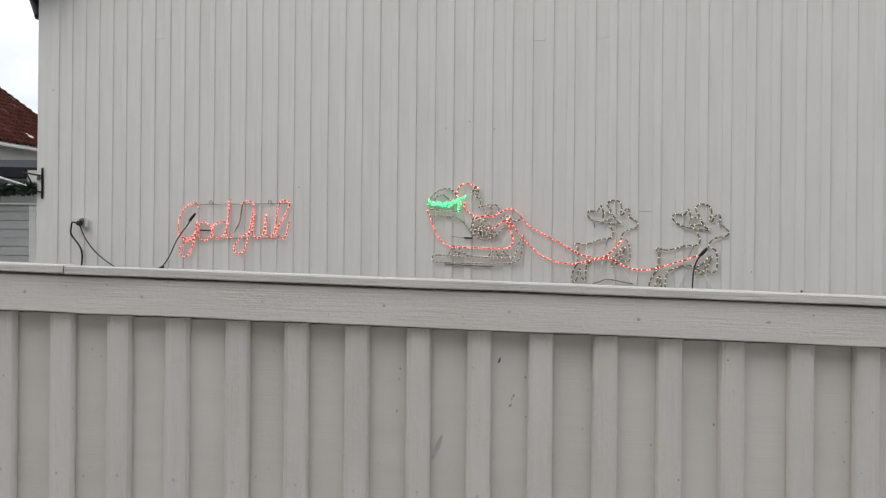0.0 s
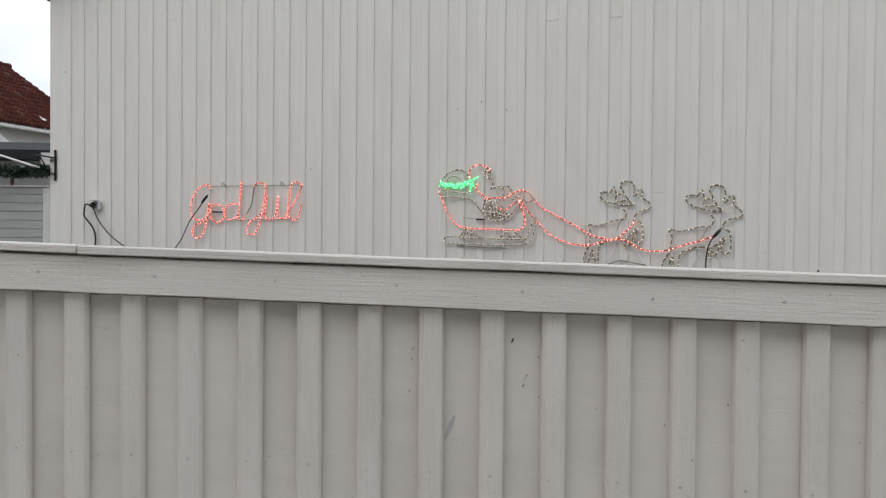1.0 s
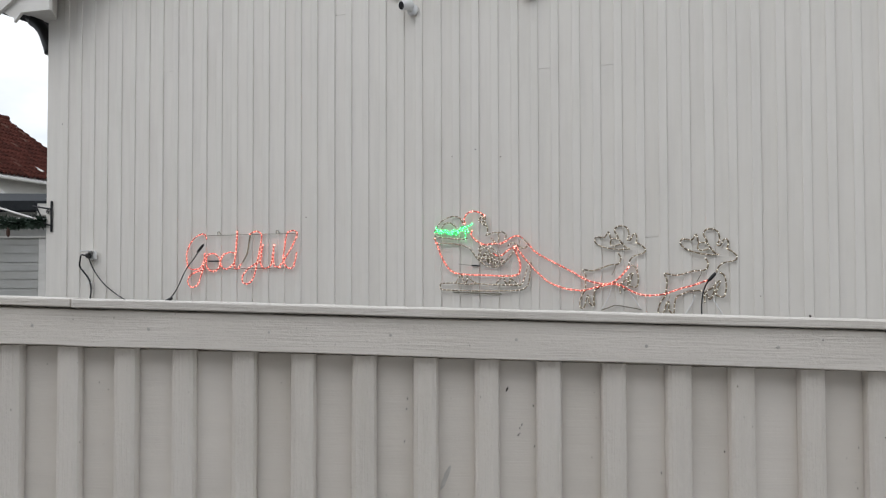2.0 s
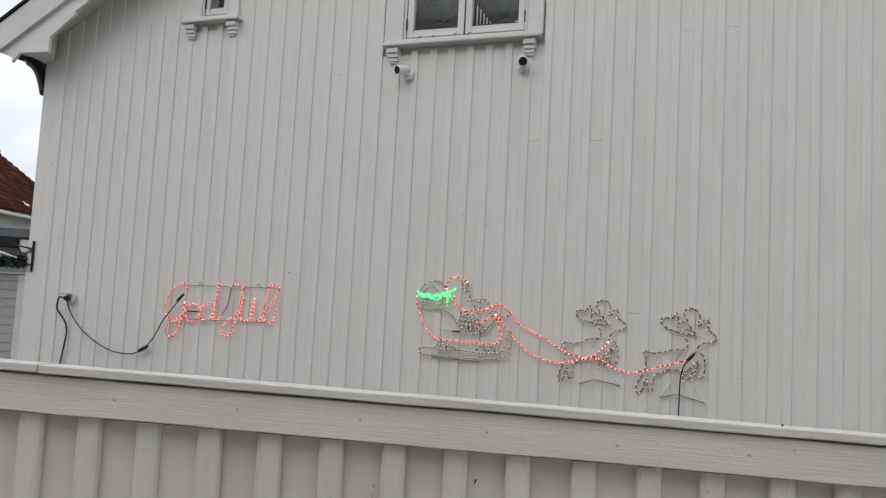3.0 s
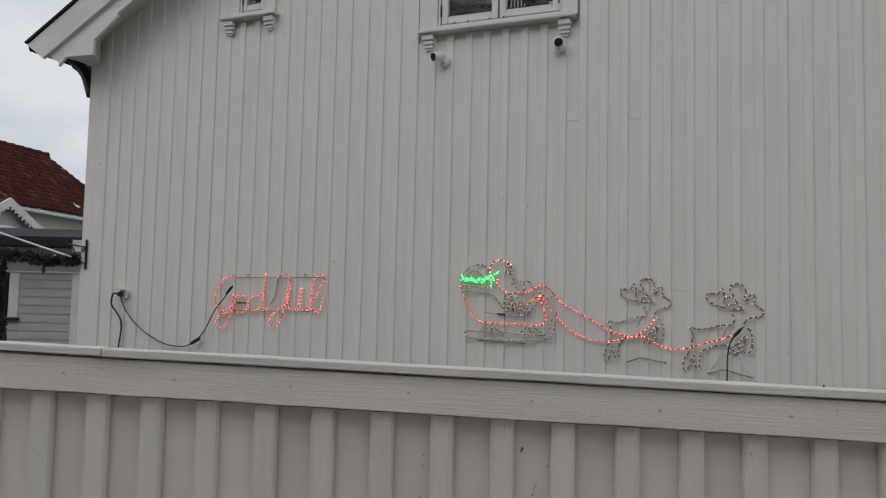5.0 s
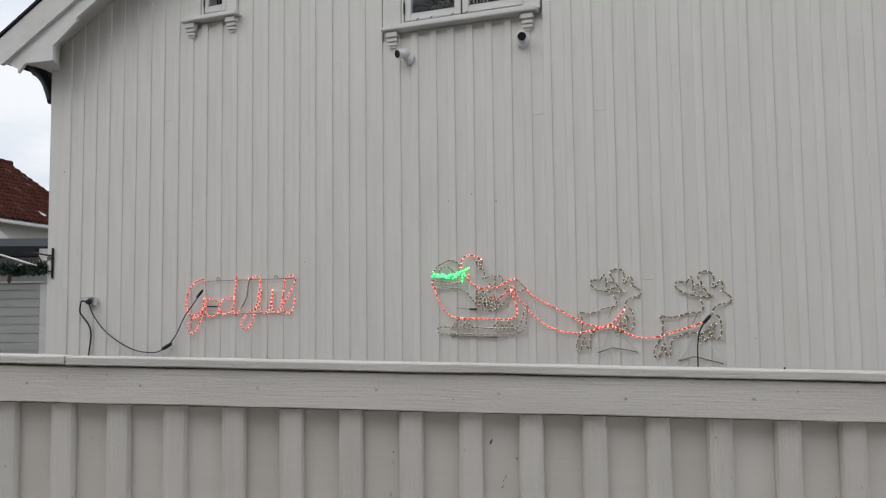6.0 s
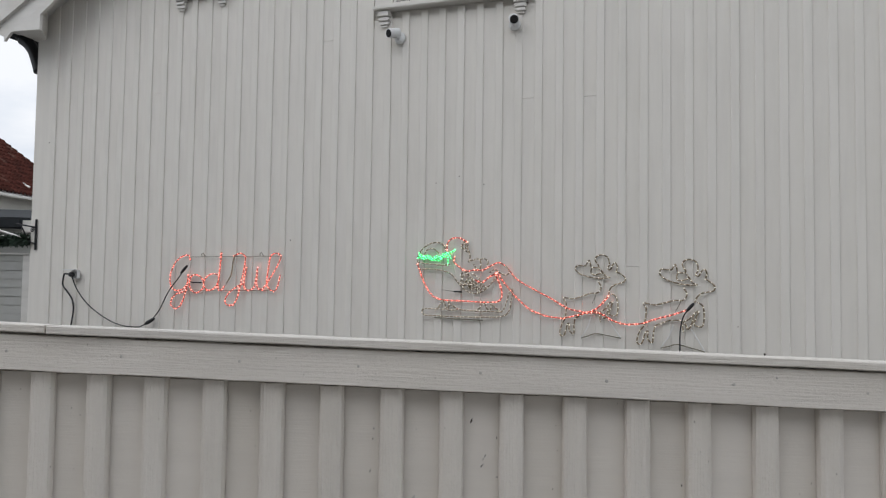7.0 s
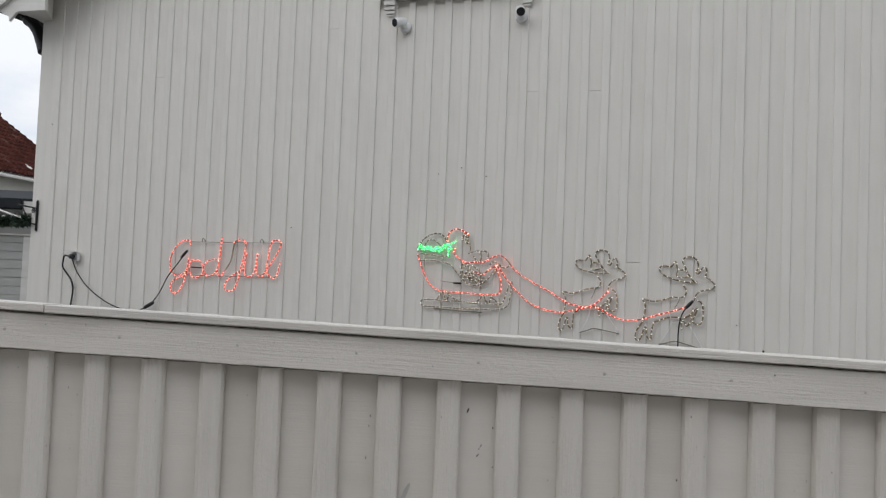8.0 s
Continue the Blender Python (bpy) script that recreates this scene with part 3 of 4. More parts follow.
def build_sleigh():
    ox, oz = 1.50, 1.47
    t = thing("sleigh_light", pose(ox, ROPE_Y, oz), "rope-light sleigh outline with green sack and red body", "light figure")
    red, clear, green = (ROPE_RED, BULB_RED), (ROPE_CLEAR, BULB_WARM), (ROPE_GREEN, BULB_GREEN)
    strokes = [
        ("sack_outline", clear, [(1.130, 1.902), (1.152, 1.949), (1.195, 1.995), (1.253, 2.021), (1.303, 2.023), (1.339, 2.003), (1.358, 1.966)]),
        ("sack_fold", clear, [(1.188, 1.928), (1.210, 1.968), (1.253, 1.981), (1.289, 1.960), (1.314, 1.936)]),
        ("sack_stripe", green, [(1.149, 1.935), (1.181, 1.904), (1.210, 1.924), (1.240, 1.898), (1.275, 1.918), (1.304, 1.893), (1.333, 1.929), (1.361, 1.939), (1.404, 1.956), (1.432, 1.972)]),
        ("sack_stripe", green, [(1.140, 1.915), (1.196, 1.928), (1.232, 1.910), (1.268, 1.896), (1.311, 1.920), (1.354, 1.922), (1.374, 1.913), (1.372, 1.859)]),
        ("sack_stripe", green, [(1.150, 1.948), (1.170, 1.925), (1.200, 1.908), (1.226, 1.930), (1.255, 1.905), (1.290, 1.928), (1.320, 1.905), (1.350, 1.950), (1.385, 1.935), (1.40, 1.90)]),
        ("rope_loop", clear, [(1.476, 1.792), (1.50, 1.735), (1.535, 1.765), (1.555, 1.700), (1.585, 1.735), (1.605, 1.690), (1.630, 1.735), (1.60, 1.775), (1.565, 1.80)]),
        ("rope_loop", clear, [(1.49, 1.70), (1.52, 1.745), (1.548, 1.69), (1.58, 1.70), (1.61, 1.665), (1.645, 1.715), (1.668, 1.69)]),
        ("rope_loop", clear, [(1.478, 1.985), (1.50, 2.03), (1.515, 1.99), (1.53, 1.955), (1.505, 1.965)]),
        ("sack_base", clear, [(1.138, 1.888), (1.196, 1.874), (1.269, 1.867), (1.341, 1.859), (1.390, 1.868)]),
        ("sleigh_rim", clear, [(1.135, 1.874), (1.153, 1.834), (1.211, 1.833), (1.283, 1.829), (1.355, 1.815), (1.405, 1.792), (1.444, 1.745), (1.481, 1.705)]),
        ("sleigh_body", red, [(1.135, 1.874), (1.160, 1.813), (1.190, 1.739), (1.235, 1.665), (1.286, 1.624), (1.357, 1.609), (1.457, 1.605), (1.555, 1.602), (1.638, 1.598), (1.714, 1.598), (1.761, 1.608), (1.781, 1.641), (1.778, 1.686), (1.757, 1.745), (1.729, 1.804)]),
        ("rope_loop", red, [(1.368, 1.973), (1.370, 2.013), (1.395, 2.046), (1.435, 2.058), (1.480, 2.048), (1.520, 2.026)]),
        ("rope_loop", clear, [(1.520, 2.026), (1.523, 2.000), (1.495, 1.978), (1.474, 1.995), (1.497, 2.013), (1.526, 1.973), (1.540, 1.931), (1.538, 1.898), (1.527, 1.884)]),
        ("rope_loop", clear, [(1.531, 1.884), (1.566, 1.897), (1.607, 1.904), (1.624, 1.870), (1.615, 1.831), (1.591, 1.838), (1.569, 1.867)]),
        ("rope_loop", clear, [(1.614, 1.897), (1.649, 1.906), (1.679, 1.883), (1.670, 1.853)]),
        ("rope_loop", red, [(1.425, 1.925), (1.418, 1.885), (1.447, 1.859), (1.482, 1.832), (1.525, 1.818), (1.573, 1.825), (1.636, 1.824), (1.677, 1.844), (1.711, 1.863), (1.758, 1.878), (1.799, 1.859)]),
        ("rope_loop", clear, [(1.799, 1.859), (1.833, 1.826), (1.827, 1.800), (1.797, 1.791), (1.759, 1.811), (1.725, 1.830), (1.691, 1.808)]),
        ("rope_loop", clear, [(1.490, 1.759), (1.476, 1.792), (1.511, 1.812), (1.546, 1.778), (1.570, 1.752), (1.540, 1.725), (1.498, 1.719), (1.474, 1.739), (1.497, 1.785), (1.539, 1.796), (1.561, 1.732), (1.526, 1.699)]),
        ("rope_loop", clear, [(1.481, 1.705), (1.526, 1.672), (1.582, 1.659), (1.631, 1.673), (1.678, 1.706), (1.712, 1.745), (1.735, 1.774)]),
        ("rope_loop", red, [(1.735, 1.800), (1.691, 1.778), (1.650, 1.745), (1.616, 1.739), (1.581, 1.758)]),
        ("runner", clear, [(1.842, 1.687), (1.829, 1.641), (1.803, 1.562), (1.776, 1.533), (1.708, 1.535), (1.639, 1.534), (1.556, 1.536), (1.472, 1.543), (1.401, 1.538), (1.330, 1.544), (1.258, 1.547), (1.192, 1.543), (1.177, 1.518)]),
        ("runner", clear, [(1.177, 1.518), (1.200, 1.499), (1.287, 1.496), (1.430, 1.492), (1.556, 1.491), (1.667, 1.493), (1.749, 1.496), (1.803, 1.508), (1.837, 1.543), (1.849, 1.615), (1.858, 1.687), (1.842, 1.693)]),
        ("strut", clear, [(1.301, 1.546), (1.318, 1.578), (1.340, 1.606), (1.358, 1.571), (1.372, 1.542), (1.389, 1.578), (1.375, 1.606), (1.415, 1.569), (1.465, 1.543)]),
        ("strut", clear, [(1.600, 1.541), (1.628, 1.567), (1.663, 1.598), (1.666, 1.561), (1.694, 1.542), (1.707, 1.575), (1.693, 1.598), (1.732, 1.564), (1.769, 1.536)]),
        ("rein", red, [(1.833, 1.823), (1.895, 1.758), (1.988, 1.706), (2.035, 1.681), (2.087, 1.655), (2.146, 1.624), (2.212, 1.586), (2.263, 1.561), (2.314, 1.549), (2.378, 1.540), (2.440, 1.563), (2.489, 1.607), (2.526, 1.651)]),
        ("rein", red, [(1.746, 1.804), (1.801, 1.732), (1.869, 1.654), (1.923, 1.603), (1.984, 1.553), (2.050, 1.526), (2.109, 1.508), (2.174, 1.500), (2.219, 1.497), (2.257, 1.506), (2.302, 1.517), (2.378, 1.537)]),
        ("rein", red, [(2.378, 1.537), (2.466, 1.538), (2.528, 1.505), (2.578, 1.481), (2.627, 1.468), (2.688, 1.467), (2.748, 1.474), (2.796, 1.489), (2.867, 1.513), (2.937, 1.532), (3.007, 1.557), (3.053, 1.578)]),
    ]
    for k, (name, (plastic, bulb), pts) in enumerate(strokes):
        gap = 0.015 if bulb is BULB_GREEN else 0.032
        rope(name, shifted(pts, ox, oz), t, plastic, bulb, gap, -0.003 * (k % 3), size=0.0058 if bulb is BULB_GREEN else 0.0055)
    wires("wire_bar", shifted([(1.273, 1.484), (1.46, 1.476), (1.640, 1.470)], ox, oz), t, WIRE, 0.004, 0.004)
    wires("rope_end", shifted([(1.421, 1.672), (1.452, 1.671), (1.484, 1.670)], ox, oz), t, BLACK, 0.0, 0.006)
    wires("wire_bar", shifted([(1.32, 1.683), (1.37, 1.678), (1.421, 1.672)], ox, oz), t, None, 0.004, 0.0018)


build_sleigh()


def build_deer():
    ox, oz = 2.221, 1.637
    t = thing("reindeer_light", pose(ox, ROPE_Y + 0.006, oz), "rope-light reindeer outline with small warm bulbs", "light figure", "reindeer lights")
    strokes = [
        ("back", [(2.232, 1.497), (2.238, 1.554), (2.237, 1.599), (2.221, 1.637), (2.281, 1.631), (2.338, 1.646), (2.401, 1.669), (2.445, 1.672), (2.470, 1.688), (2.475, 1.720), (2.456, 1.751)]),
        ("antler", [(2.537, 1.776), (2.493, 1.772), (2.425, 1.776), (2.362, 1.789), (2.321, 1.808), (2.302, 1.831), (2.310, 1.856), (2.338, 1.858), (2.371, 1.858), (2.392, 1.893), (2.405, 1.864), (2.414, 1.845), (2.459, 1.851), (2.436, 1.895), (2.450, 1.923), (2.485, 1.930), (2.520, 1.913), (2.532, 1.869), (2.521, 1.838), (2.538, 1.832), (2.554, 1.863), (2.572, 1.875), (2.585, 1.850), (2.579, 1.817)]),
        ("antler", [(2.414, 1.845), (2.407, 1.810), (2.431, 1.795), (2.480, 1.814), (2.459, 1.845), (2.480, 1.820), (2.506, 1.788), (2.537, 1.776)]),
        ("head", [(2.579, 1.817), (2.610, 1.800), (2.637, 1.776), (2.633, 1.751), (2.599, 1.738), (2.562, 1.726), (2.538, 1.701), (2.528, 1.664)]),
        ("foreleg", [(2.544, 1.670), (2.575, 1.651), (2.588, 1.602), (2.589, 1.552), (2.575, 1.521), (2.534, 1.533), (2.542, 1.576), (2.554, 1.614), (2.539, 1.608), (2.509, 1.570), (2.475, 1.545), (2.466, 1.513), (2.474, 1.476)]),
        ("foreleg", [(2.528, 1.600), (2.520, 1.540), (2.500, 1.500), (2.480, 1.530), (2.440, 1.548), (2.378, 1.541)]),
        ("hindleg", [(2.232, 1.497), (2.207, 1.452), (2.195, 1.401), (2.208, 1.376), (2.229, 1.391), (2.245, 1.453), (2.258, 1.463), (2.262, 1.415), (2.291, 1.394), (2.293, 1.454), (2.302, 1.498), (2.334, 1.518), (2.378, 1.541)]),
    ]
    for name, pts in strokes:
        rope(name, shifted(pts, ox, oz), t, ROPE_CLEAR, BULB_WARM, 0.036)
    wires("wire_stand", shifted([(2.342, 1.366), (2.40, 1.386), (2.442, 1.400), (2.53, 1.386), (2.610, 1.372)], ox, oz), t, None, 0.0, 0.0035)
    wires("wire_stand", shifted([(2.445, 1.672), (2.43, 1.63), (2.415, 1.60)], ox, oz), t, None, 0.0, 0.002)
    wires("wire_stand", shifted([(2.52, 1.50), (2.57, 1.43), (2.61, 1.372)], ox, oz), t, WHITE_PLASTIC, 0.0, 0.003)
    wires("wire_stand", shifted([(2.342, 1.366), (2.39, 1.45), (2.41, 1.52)], ox, oz), t, WHITE_PLASTIC, 0.0, 0.003)
    return t


deer = build_deer()
copy_thing(deer, pose(2.762, ROPE_Y + 0.006, 1.610) @ Matrix.Rotation(radians(4.4), 4, "Y") @ Matrix.Scale(1.055, 4))


# ---- cables, outlet ----
def cable(name, pts, radius, label, category="cable"):
    """A cable, with its ends' plug bodies as parts."""
    a = Vector(pts[0])
    t = thing(name, Matrix.Translation(a), label, category)
    part("cord", tube(smooth_path([Vector(p) - a for p in pts], 0.012), radius, 8), BLACK, t, smooth=True)
    return t


def plug_body(t, a, b, r, origin):
    path = smooth_path([Vector(a) - origin, (Vector(a) + Vector(b)) / 2 - origin, Vector(b) - origin], 0.004)
    part("plug", tube(path, lambda s: r * (0.55 + 0.45 * math.sin(math.pi * min(1, s * 0.9 + 0.1)) ** 0.6), 10), BLACK, t, smooth=True)


outlet = thing("wall_outlet", pose(-2.035, 0, 1.785), "white outdoor socket box with open lid", "socket")
part("back_box", box(-0.028, 0.046, -0.045, -0.012, -0.04, 0.035, 0.005), WHITE_PLASTIC, outlet)
part("socket_face", box(-0.02, 0.038, -0.049, -0.046, -0.032, 0.02, 0.001), GREY_PLASTIC, outlet)
part("lid", box(-0.07, 0.05, -0.095, -0.046, 0.030, 0.039, 0.003), WHITE_PLASTIC, outlet)
part("plug", lathe([(0.019, 0), (0.021, 0.01), (0.02, 0.035), (0.012, 0.045)], 14), BLACK, outlet, at=pose(0.004, -0.05, -0.006, 90, 0, 0), smooth=True)

feed = cable("supply_cable", [(-2.05, -0.088, 1.782), (-2.09, -0.085, 1.785), (-2.128, -0.06, 1.748), (-2.140, -0.05, 1.690), (-2.105, -0.04, 1.640), (-2.062, -0.035, 1.590), (-2.036, -0.035, 1.539), (-2.034, -0.03, 1.48), (-2.044, -0.03, 1.40), (-2.062, -0.03, 1.28), (-2.075, -0.03, 1.1), (-2.075, -0.03, 0.0)], 0.0072, "thick black cable running down from the outlet")
part("clip", box(-0.02, 0.008, 0.04, 0.078, -0.245, -0.232, 0.002), WHITE_PLASTIC, feed)
lead = cable("sign_cable", [(-2.03, -0.07, 1.775), (-2.015, -0.06, 1.722), (-1.979, -0.045, 1.64), (-1.864, -0.045, 1.526), (-1.688, -0.045, 1.422), (-1.518, -0.045, 1.362), (-1.354, -0.045, 1.350), (-1.286, -0.045, 1.366), (-1.218, -0.045, 1.40), (-1.125, -0.05, 1.495), (-1.040, -0.05, 1.645), (-0.945, -0.05, 1.757), (-0.885, -0.055, 1.83)], 0.0048, "black cable sagging from outlet to the lettering")
plug_body(lead, (-1.262, -0.045, 1.378), (-1.170, -0.05, 1.424), 0.016, Vector((-2.03, -0.07, 1.775)))
plug_body(lead, (-0.915, -0.06, 1.795), (-0.858, -0.055, 1.858), 0.0115, Vector((-2.03, -0.07, 1.775)))
drop = cable("figure_cable", [(3.075, -0.06, 1.60), (3.045, -0.06, 1.568), (3.014, -0.055, 1.515), (2.997, -0.05, 1.430), (2.994, -0.05, 1.30), (2.99, -0.05, 1.0), (2.99, -0.05, 0.0)], 0.0046, "black cable hanging from the rope lights")
plug_body(drop, (3.04, -0.06, 1.563), (3.085, -0.06, 1.614), 0.0115, Vector((3.075, -0.06, 1.60)))


# ---- security cameras ----
def security_camera(x, z, aim, side, label):
    t = thing("security_camera", pose(x, -0.02, z), label, "camera", "wall cameras")
    part("base", lathe([(0.044, 0), (0.044, 0.012), (0.038, 0.022), (0.012, 0.026)], 24), WHITE_PLASTIC, t, at=pose(side, 0, -0.026, 90, 0, 0), smooth=True)
    part("arm", tube(smooth_path([(side, -0.012, -0.026), (side * 0.7, -0.034, -0.022), (0, -0.052, -0.008)], 0.006), 0.018, 10), WHITE_PLASTIC, t, smooth=True)
    turn = look((0, -0.062, 0.0), aim)
    body = part("housing", lathe([(0.024, 0.055), (0.034, 0.048), (0.036, 0.02), (0.036, -0.040), (0.034, -0.046), (0.0305, -0.046)], 24), WHITE_PLASTIC, t, at=turn, smooth=True)
    part("lens", lathe([(0.030, -0.0465), (0.028, -0.040), (0.004, -0.038)][::-1], 24), LENS, body)
    return t


cam_left = security_camera(0.935, 3.585, (-0.30, -0.62, -0.17), 0.03, "white bullet camera below the window sill")
cam_right = security_camera(1.862, 3.60, (0.35, -1.0, -0.42), -0.008, "white bullet camera facing out below the sill")

# ---- hanging bracket at the corner ----
bracket = thing("iron_bracket", pose(-2.503, -0.004, 1.995), "black wrought-iron hanging bracket on the corner", "bracket")
part("plate", box(-0.010, 0.010, -0.014, 0.0, 0.0, 0.27, 0.003), IRON, bracket)
part("arm", tube(smooth_path([(0, -0.012, 0.20), (-0.08, -0.02, 0.212), (-0.20, -0.03, 0.232)], 0.01), 0.007, 8), IRON, bracket, smooth=True)
part("brace", tube(smooth_path([(0, -0.012, 0.055), (-0.055, -0.02, 0.075), (-0.10, -0.024, 0.135), (-0.15, -0.027, 0.21)], 0.01), 0.006, 8), IRON, bracket, smooth=True)
scroll = [(-0.035 + 0.022 * (1 - k / 16) * math.cos(k * 0.7), -0.014, 0.175 + 0.022 * (1 - k / 16) * math.sin(k * 0.7)) for k in range(14)]
part("scroll", tube(smooth_path(scroll, 0.005), 0.004, 6), IRON, bracket, smooth=True)

# ---- courtyard behind the corner ----
BACK = pose(3.53, -5.95, 0, 0, 0, 25)


def build_annex():
    t = thing("annex", BACK @ pose(-7, 14, 0), "low white outbuilding with horizontal siding and dark roof", "outbuilding", kind="structure")
    a = lambda u: u + 7.0
    z = 0.35
    while z < 2.18:
        for u0, u1, lim in ((a(-9.6), a(-6.95), None), (a(-6.23), a(-5.41), None), (a(-6.95), a(-6.23), 1.48)):
            if lim is None or z < lim - 0.1:
                part("siding_board", box(u0, u1, -0.022, 0.0, z + 0.004, z + 0.132, 0.004), SIDING_SHADED, t)
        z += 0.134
    part("wall", box(a(-9.6), a(-6.83), 0.0, 0.12, 0, 2.7), SIDING_SHADED, t)
    part("wall", box(a(-6.38), a(-5.31), 0.0, 0.12, 0, 2.7), SIDING_SHADED, t)
    part("wall", box(a(-6.83), a(-6.38), 0.0, 0.12, 0, 1.5), SIDING_SHADED, t)
    part("wall", box(a(-6.83), a(-6.38), 0.0, 0.12, 2.21, 2.7), SIDING_SHADED, t)
    part("wall", box(a(-5.43), a(-5.31), 0.12, 4.0, 0, 2.7), SIDING_SHADED, t)
    part("wall", box(a(-9.6), a(-5.31), 3.9, 4.0, 0, 2.7), SIDING_SHADED, t)
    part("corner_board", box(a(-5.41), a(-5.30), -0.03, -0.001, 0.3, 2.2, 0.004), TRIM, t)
    part("frieze", box(a(-9.6), a(-5.30), -0.028, -0.001, 2.235, 2.62, 0.004), SIDING_SHADED, t)
    part("ledge", box(a(-9.6), a(-5.28), -0.06, -0.001, 2.205, 2.232, 0.004), TRIM, t)
    roof = extrude_poly([(-0.35, 2.715), (-0.35, 2.755), (4.2, 3.29), (4.2, 3.25)], 0, a(-9.8), a(-5.12))
    part("roof", roof, ROOF_METAL, t)
    part("gutter", box(a(-9.8), a(-5.30), -0.46, -0.355, 2.58, 2.745, 0.02), ROOF_METAL, t)
    part("eave_end", box(a(-5.295), a(-5.0), -0.40, -0.34, 2.53, 2.70, 0.005), TRIM, t)
    part("fascia", extrude_poly([(-0.34, 2.52), (-0.34, 2.655), (4.1, 3.25), (4.1, 3.12)], 0, a(-5.30), a(-5.27)), TRIM, t)
    part("soffit", box(a(-9.7), a(-5.31), -0.34, -0.03, 2.62, 2.64), TRIM, t)
    w = part("window", box(a(-6.80), a(-6.42), -0.005, 0.03, 1.55, 2.20, 0.004), TRIM, t)
    fr = box(a(-6.95), a(-6.83), -0.035, -0.001, 1.50, 2.20, 0.004)
    box(a(-6.38), a(-6.23), -0.035, -0.001, 1.50, 2.20, 0.004, fr)
    part("window_frame", fr, TRIM, w)
    part("sill", box(a(-6.98), a(-6.20), -0.09, -0.001, 1.455, 1.495, 0.005), ROOF_METAL, w)
    part("pane", box(a(-6.82), a(-6.39), -0.012, -0.006, 1.51, 2.20), LENS, w)


build_annex()


def pine_sprigs(path, reach, count, seed):
    """Tufts of flat needles round a path."""
    rng = random.Random(seed)
    verts, faces = [], []
    for _ in range(count):
        p = path[rng.randrange(len(path))]
        d = Vector((rng.uniform(-1, 1), rng.uniform(-1, 1), rng.uniform(-1.2, 0.8))).normalized()
        s = d.orthogonal().normalized()
        s = (s * math.cos(rng.uniform(0, 6)) + d.cross(s) * math.sin(rng.uniform(0, 6))).normalized()
        ln, wd = reach * rng.uniform(0.45, 1.2), reach * rng.uniform(0.10, 0.2)
        i = len(verts)
        verts += [p - s * wd * 0.4, p + d * ln * 0.6 - s * wd, p + d * ln, p + d * ln * 0.6 + s * wd]
        faces.append((i, i + 1, i + 2, i + 3))
    me = bpy.data.meshes.new("sprigs")
    me.from_pydata(verts, [], faces)
    return me


def build_pergola():
    t = thing("pergola", BACK @ pose(-4.72, 10, 0), "white metal pergola frame with thin slanting bars", "pergola")
    part("post", box(-0.02, 0.02, -0.02, 0.02, 0, 2.27, 0.005), TRIM, t)
    part("beam", tube(smooth_path([(-1.6, 0.05, 2.23), (0.0, 0.05, 2.24)], 0.1), 0.018, 8), TRIM, t, smooth=True)
    part("beam", tube(smooth_path([(0.0, 0.0, 2.24), (0.75, -0.92, 2.19), (1.68, -2.03, 2.10)], 0.1), 0.010, 8), TRIM, t, smooth=True)
    part("bar", tube(smooth_path([(-1.4, -0.95, 2.97), (0.244, -1.5, 2.505), (1.70, -2.0, 2.08)], 0.2), 0.0095, 8), TRIM, t, smooth=True)
    part("bar", tube(smooth_path([(-1.0, 0.0, 2.93), (-0.55, 0.0, 2.64), (-0.09, 0.0, 2.30)], 0.2), 0.011, 8), TRIM, t, smooth=True)
    part("bar", tube(smooth_path([(-1.0, 0.1, 2.70), (-0.52, 0.05, 2.51), (-0.15, 0.0, 2.30)], 0.2), 0.013, 8), TRIM, t, smooth=True)
    path = smooth_path([(-1.7, 0.0, 2.27), (-0.9, -0.02, 2.23), (-0.45, -0.02, 2.265), (0.0, -0.04, 2.26), (0.35, -0.5, 2.20), (0.75, -0.98, 2.175), (1.15, -1.5, 2.105), (1.68, -2.04, 2.09)], 0.03)
    g = thing("garland", BACK @ pose(-4.72, 10, 0), "dark green artificial fir garland draped along the pergola", "garland")
    part("core", tube(path, 0.016, 8), GARLAND, g)
    tagged(link("greenery", pine_sprigs(path, 0.078, 5200, 4), GARLAND, g), kind="stuff")
    for k, s in ((0.83, 0.034),):
        p = path[int(k * len(path))]
        part("cone", lathe([(0.006, -0.05), (s * 0.5, -0.03), (s * 0.55, 0.0), (s * 0.3, 0.03), (0.005, 0.045)], 10), CONE, g, at=Matrix.Translation(p + Vector((0, -0.03, -0.08))))
    g2 = thing("garland", BACK @ pose(-4.63, 9.97, 0), "dark green artificial fir garland wound round a post", "garland")
    down = smooth_path([(0.012 * math.sin(k * 1.3), -0.03 + 0.012 * math.cos(k * 1.3), 2.2 - 0.09 * k) for k in range(24)], 0.03)
    part("core", tube(down, 0.02, 8), GARLAND, g2)
    tagged(link("greenery", pine_sprigs(down, 0.06, 3000, 9), GARLAND, g2), kind="stuff")


build_pergola()


